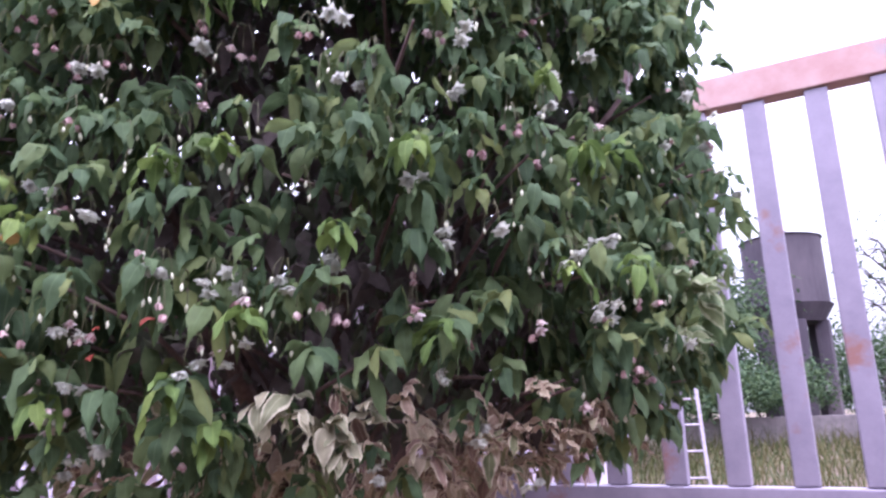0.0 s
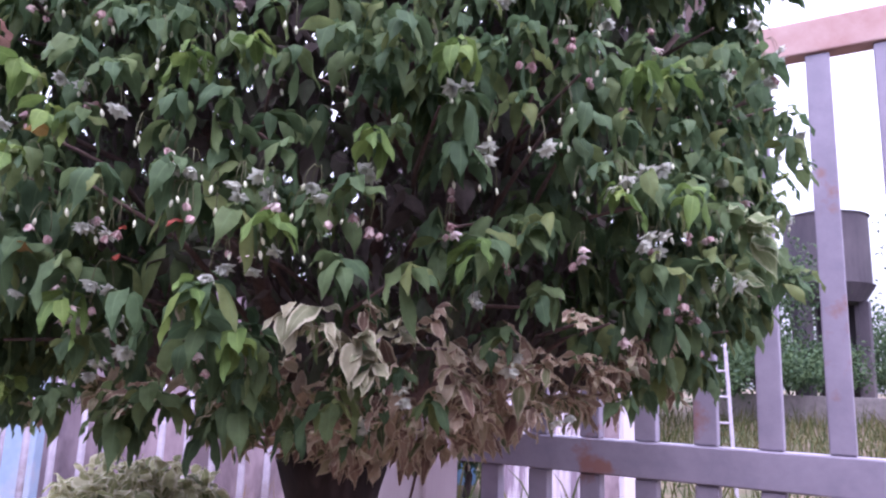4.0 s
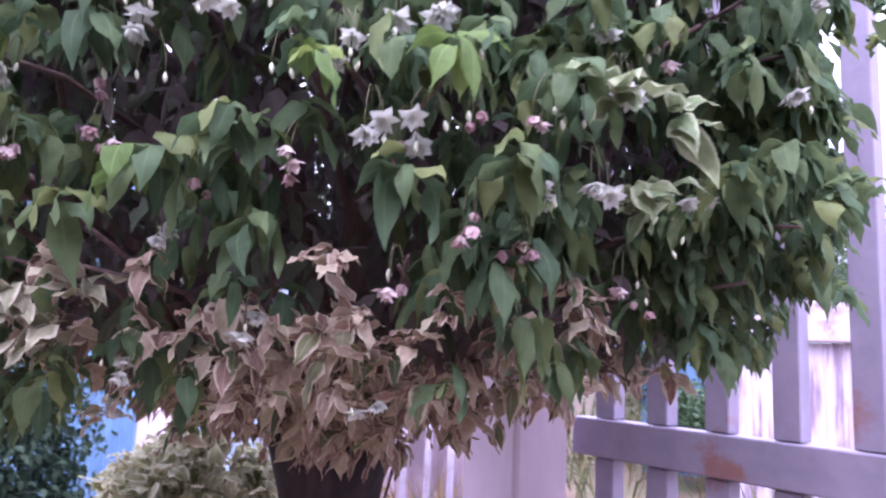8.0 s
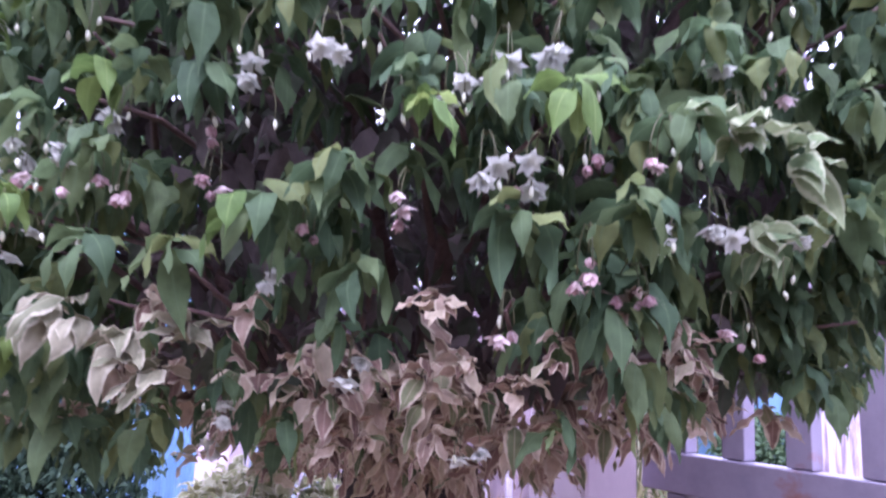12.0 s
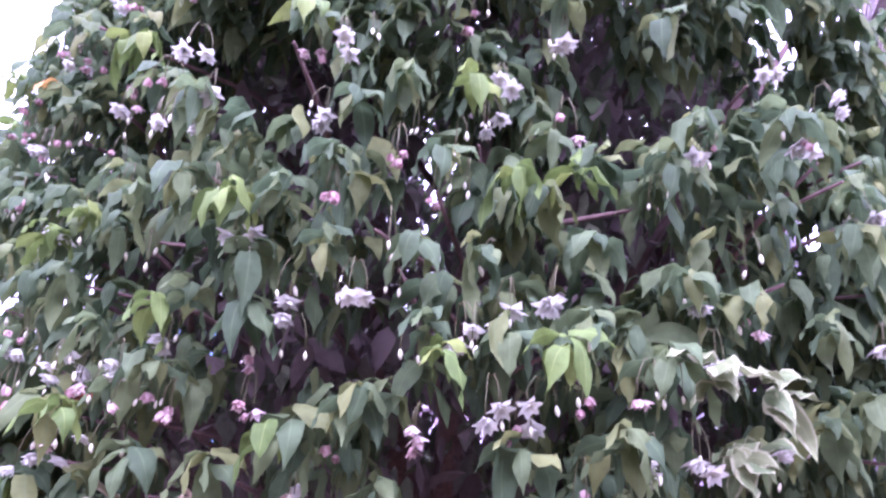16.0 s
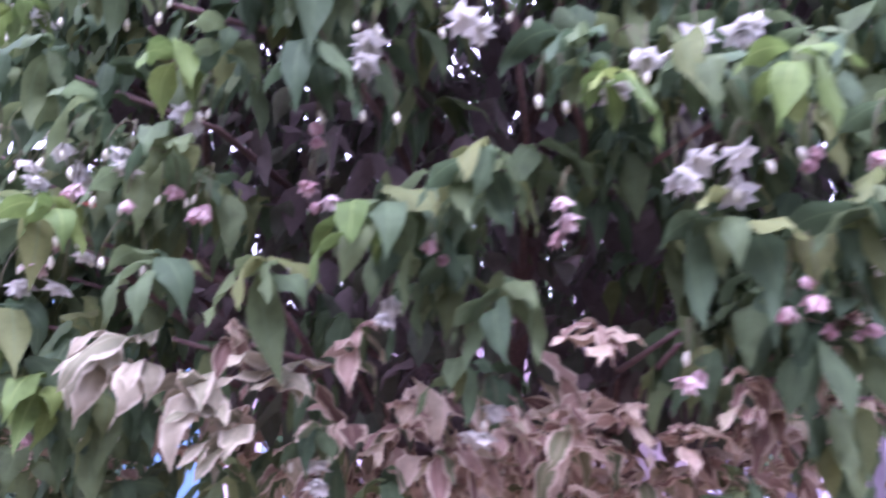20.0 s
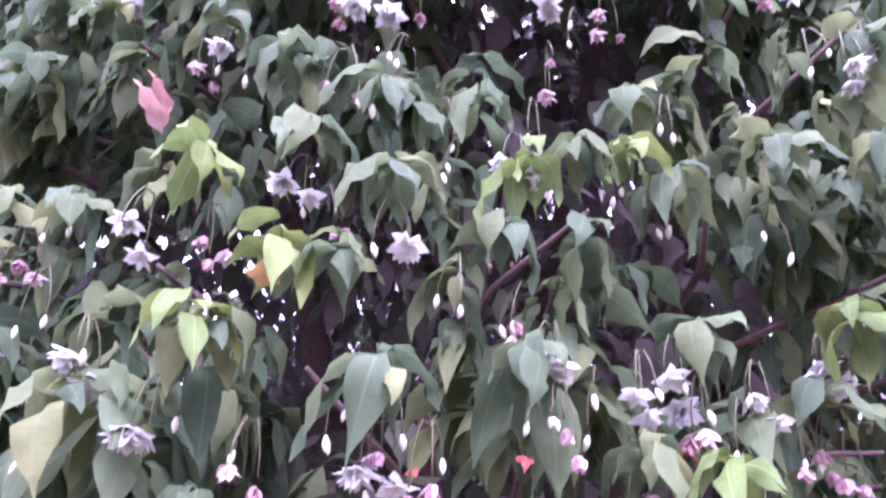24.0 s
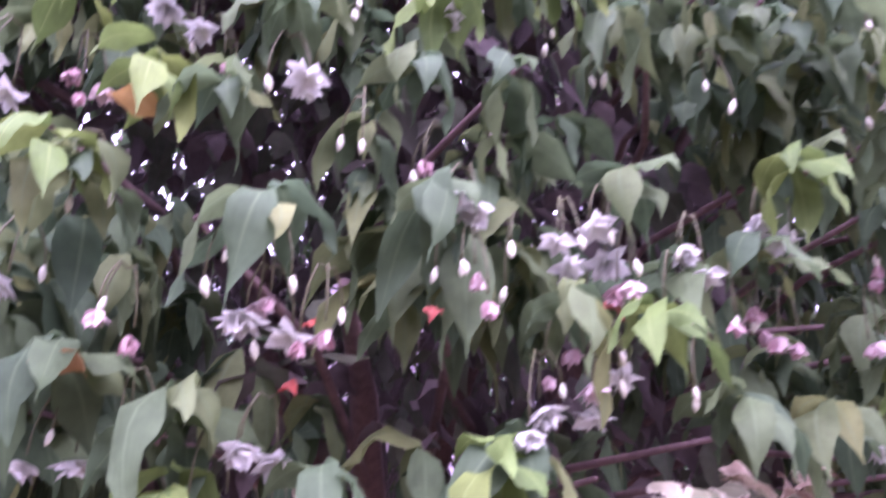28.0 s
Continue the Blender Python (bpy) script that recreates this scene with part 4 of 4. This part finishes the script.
BUDS_AT = ((-122, 1.54), (-122, 1.61), (-122, 1.66), (-113, 1.59), (-108, 1.72), (-107, 1.55), (-106, 1.77), (-104, 1.72), (-103, 1.61), (-103, 1.69), (-100, 1.55), (-99, 1.73), (-97, 1.56), (-96, 1.81), (-95, 1.41), (-95, 1.69), (-94, 1.52), (-92, 1.67), (-92, 1.73), (-90, 1.55), (-89, 1.51), (-88, 1.66), (-86, 1.76), (-85, 1.55), (-84, 1.59), (-81, 1.7), (-75, 1.59), (-75, 1.63), (-72, 1.85), (-69, 1.64), (-69, 1.67), (-68, 1.77), (-67, 1.59), (-65, 1.76), (-64, 1.72), (-63, 1.6), (-63, 1.79), (-62, 1.65), (-58, 1.86), (-56, 1.59), (-51, 1.72), (-50, 1.57), (-44, 1.68), (-36, 1.51))
GREEN_AT = ((-129, 1.89), (-127, 1.48), (-127, 1.78), (-126, 1.68), (-123, 1.82), (-121, 1.67), (-120, 1.37), (-119, 1.56), (-119, 1.84), (-116, 1.8), (-114, 1.35), (-113, 1.51), (-113, 1.59), (-113, 1.9), (-112, 1.76), (-111, 1.43), (-110, 1.7), (-109, 1.49), (-108, 1.63), (-107, 1.74), (-107, 1.87), (-107, 1.95), (-106, 1.38), (-106, 1.57), (-106, 1.68), (-104, 1.46), (-104, 1.85), (-103, 1.92), (-102, 1.74), (-101, 1.65), (-100, 1.58), (-98, 1.44), (-97, 1.37), (-97, 1.48), (-97, 1.65), (-97, 1.71), (-95, 1.54), (-95, 1.91), (-94, 1.75), (-92, 1.6), (-92, 1.69), (-89, 1.82), (-88, 1.38), (-88, 1.71))
GREEN_AT += ((-87, 1.5), (-86, 1.57), (-83, 1.62), (-83, 1.71), (-83, 1.78), (-81, 1.5), (-78, 1.61), (-78, 1.65), (-76, 1.7), (-76, 1.86), (-75, 1.53), (-73, 1.66), (-73, 1.73), (-72, 1.78), (-70, 1.55), (-70, 1.91), (-69, 1.49), (-69, 1.81), (-67, 1.66), (-66, 1.6), (-66, 1.74), (-66, 1.92), (-63, 1.66), (-61, 1.6), (-60, 1.52), (-59, 1.71), (-58, 1.77), (-57, 1.9), (-56, 1.61), (-56, 1.67), (-55, 1.75), (-54, 1.53), (-53, 1.93), (-51, 1.59), (-50, 1.75), (-50, 1.88), (-49, 1.66), (-48, 1.79), (-44, 1.65), (-44, 1.95), (-41, 1.8), (-38, 1.63), (-36, 1.71), (-36, 1.75), (-35, 1.56), (-31, 1.58))

rng = random.Random(77)
for a, z in YOUNG_AT:
    umbrella(a, z, YOUNG, "young_leaf", rng, 6, 0.028, 0.86)
for a, z, out, count in PALE_AT:
    whorl(a, z, PALE, "cream_leaf", rng, count, out, 0.84, (-0.3, 0.6))
for a, z in PALEGREEN_AT:
    whorl(a, z, PALEGREEN, "pale_leaf", rng, 6, 0.02, 0.95, (-0.2, 0.6))
for a, z in CREAM_AT:
    whorl(a, z, CREAM, "variegated_leaf", rng, 7, -0.01, 0.6, (-0.35, 0.7))
# dark green shoots hanging among the variegated ones
for a, z in ((-104, 1.34), (-96, 1.4), (-93, 1.35), (-81, 1.41), (-77, 1.38), (-71, 1.45), (-55, 1.39), (-49, 1.42), (-44, 1.4)):
    umbrella(a, z, GREEN, "leaf", rng, 6, 0.006, 0.78)


def blossom(a_deg, z, kind, rng, out=0.008):
    """A hanging cluster: thin stalks from one node, with flowers and buds at their ends."""
    a = radians(a_deg)
    node = local(crown_point(a, z, -out, 0.0)) + Vector((0, 0, 0.014))
    bm = bmesh.new()
    ends = []
    for k in range({"white": 3, "faded": 3, "buds": 2}[kind]):
        e = node + Vector((rng.uniform(-0.012, 0.012), rng.uniform(-0.012, 0.012), -rng.uniform(0.012, 0.03)))
        side = Vector((e.x - node.x, e.y - node.y, 0))
        bend = [node, node + side * 0.4 + Vector((0, 0, 0.002)), node + side * 0.75 + (e - node).z * Vector((0, 0, 0.25)), node + side * 0.95 + (e - node).z * Vector((0, 0, 0.6)), e]
        tube(bm, bend, [0.0006, 0.0005, 0.00045, 0.0004, 0.0005], 5)
        ends.append(e)
    cluster = part("inflorescence", bm, STALK, tree, smooth=True)
    for k, e in enumerate(ends):
        if kind == "white":
            name, me = ("bud", BUDMESH) if k == 2 else ("flower", rng.choice(FLOWERS))
        elif kind == "faded":
            name, me = ("bud", BUDMESH) if k == 2 and rng.random() < 0.5 else ("faded_flower", rng.choice(FADED))
        else:
            name, me = "bud", BUDMESH
        ob = new(name, me)
        ob.parent = cluster
        tip = Vector((math.cos(a) * 0.5, math.sin(a) * 0.5, 1)) if name == "flower" else Vector((0, 0, 1))
        q = Vector((0, 0, 1)).rotation_difference((Vector((-tip.x, -tip.y, tip.z)) + Vector((rng.uniform(-0.3, 0.3), rng.uniform(-0.3, 0.3), 0))).normalized())
        ob.matrix_basis = Matrix.Translation(e) @ q.to_matrix().to_4x4() @ Matrix.Rotation(rng.uniform(0, 6.28), 4, "Z") @ Matrix.Scale(rng.uniform(0.75, 1.02) * (0.66 if name == "bud" else 1.0), 4)


for some, kind in ((WHITE_AT, "white"), (FADED_AT, "faded"), (BUDS_AT, "buds")):
    for a, z in some:
        blossom(a, z, kind, rng)

# green shoot tips on the side towards the path
for a, z in GREEN_AT:
    umbrella(a, z, GREEN, "leaf", rng, 7, 0.014, 1.02 if z < 1.6 else 0.86)
# loose sprigs that stand out over the gate
for k in range(20):
    whorl(rng.uniform(-38, 20), rng.uniform(1.5, 2.25), GREEN, "sprig_leaf", rng, 5, rng.uniform(0.01, 0.045), 0.9)
whorl(-117, 1.7, ROSY, "rosy_leaf", rng, 2, 0.02, 0.66, (1.0, 1.5))
for a, z in ((-106, 1.49), (-105, 1.52), (-100, 1.54), (-93, 1.54)):
    whorl(a, z, RED, "red_leaf", rng, 1, -0.01, 0.45)
for a, z in ((-127, 1.66), (-112, 1.5), (-110, 1.6), (-107, 1.87)):
    whorl(a, z, DRYLEAF, "dry_leaf", rng, 1, 0.015, 0.7)


# ---- round-cut shrub by the fence and the dark hedge ----
def shrub():
    s = empty("round_shrub", (-0.64, 1.55, 0))
    bm = bmesh.new()
    tube(bm, [(0.03, 0, -0.05), (0.02, 0, 0.5), (0, 0, 0.85), (0, 0, 1.08)], [0.035, 0.03, 0.026, 0.012], 10)
    part("stem", bm, BARK, s, smooth=True)
    rng = np.random.default_rng(51)
    n = 900
    d = unit(rng.normal(0, 1, (n, 3)))
    base = d * np.array([0.17, 0.17, 0.105]) * rng.uniform(0.6, 1.03, (n, 1)) + (0, 0, 1.115)
    way = unit(d * 0.45 + rng.normal(0, 0.8, (n, 3)) + (0, 0, 0.25))
    l = rng.uniform(0.035, 0.07, n)
    tagged(blades("leaves", base, way, l, l * rng.uniform(0.4, 0.54, n), rng.uniform(0.2, 1.0, n), OLIVE, rng, s, shape=FINE), kind="stuff")
    return tagged(s, "small round-trimmed shrub with pale olive variegated leaves", "shrub")


shrub()


def hedge():
    rng = np.random.default_rng(52)
    h = empty("dark_hedge", (-3.36, 2.75, 0))
    n = 21000
    p = rng.uniform(-1, 1, (n, 3))
    p *= 1 - 0.25 * (np.abs(p).max(1, keepdims=True) > 0.75) * (np.linalg.norm(p, axis=1, keepdims=True) > 1.25)
    swell = np.array([noise.noise((v[0] * 3, v[1] * 3, v[2] * 3)) for v in p])[:, None]
    p = p * (0.95, 0.38, 0.66) * (1 + 0.2 * swell) + (0, 0, 0.66)
    way = unit(rng.normal(0, 1, (n, 3)))
    l = rng.uniform(0.04, 0.07, n)
    tagged(blades("leaves", p, way, l, l * 0.5, rng.uniform(0.3, 0.9, n), HEDGELEAF, rng, h), kind="stuff")
    bm = bmesh.new()
    for k in range(6):
        x = -0.7 + 0.28 * k
        tube(bm, [(x, 0, -0.05), (x + 0.03, 0.02, 0.5), (x - 0.03, 0, 0.95)], [0.02, 0.014, 0.006], 6)
    tagged(part("stems", bm, BARK, h), kind="stuff")
    return tagged(h, "dark green dense hedge beside the fence", "hedge")


hedge()
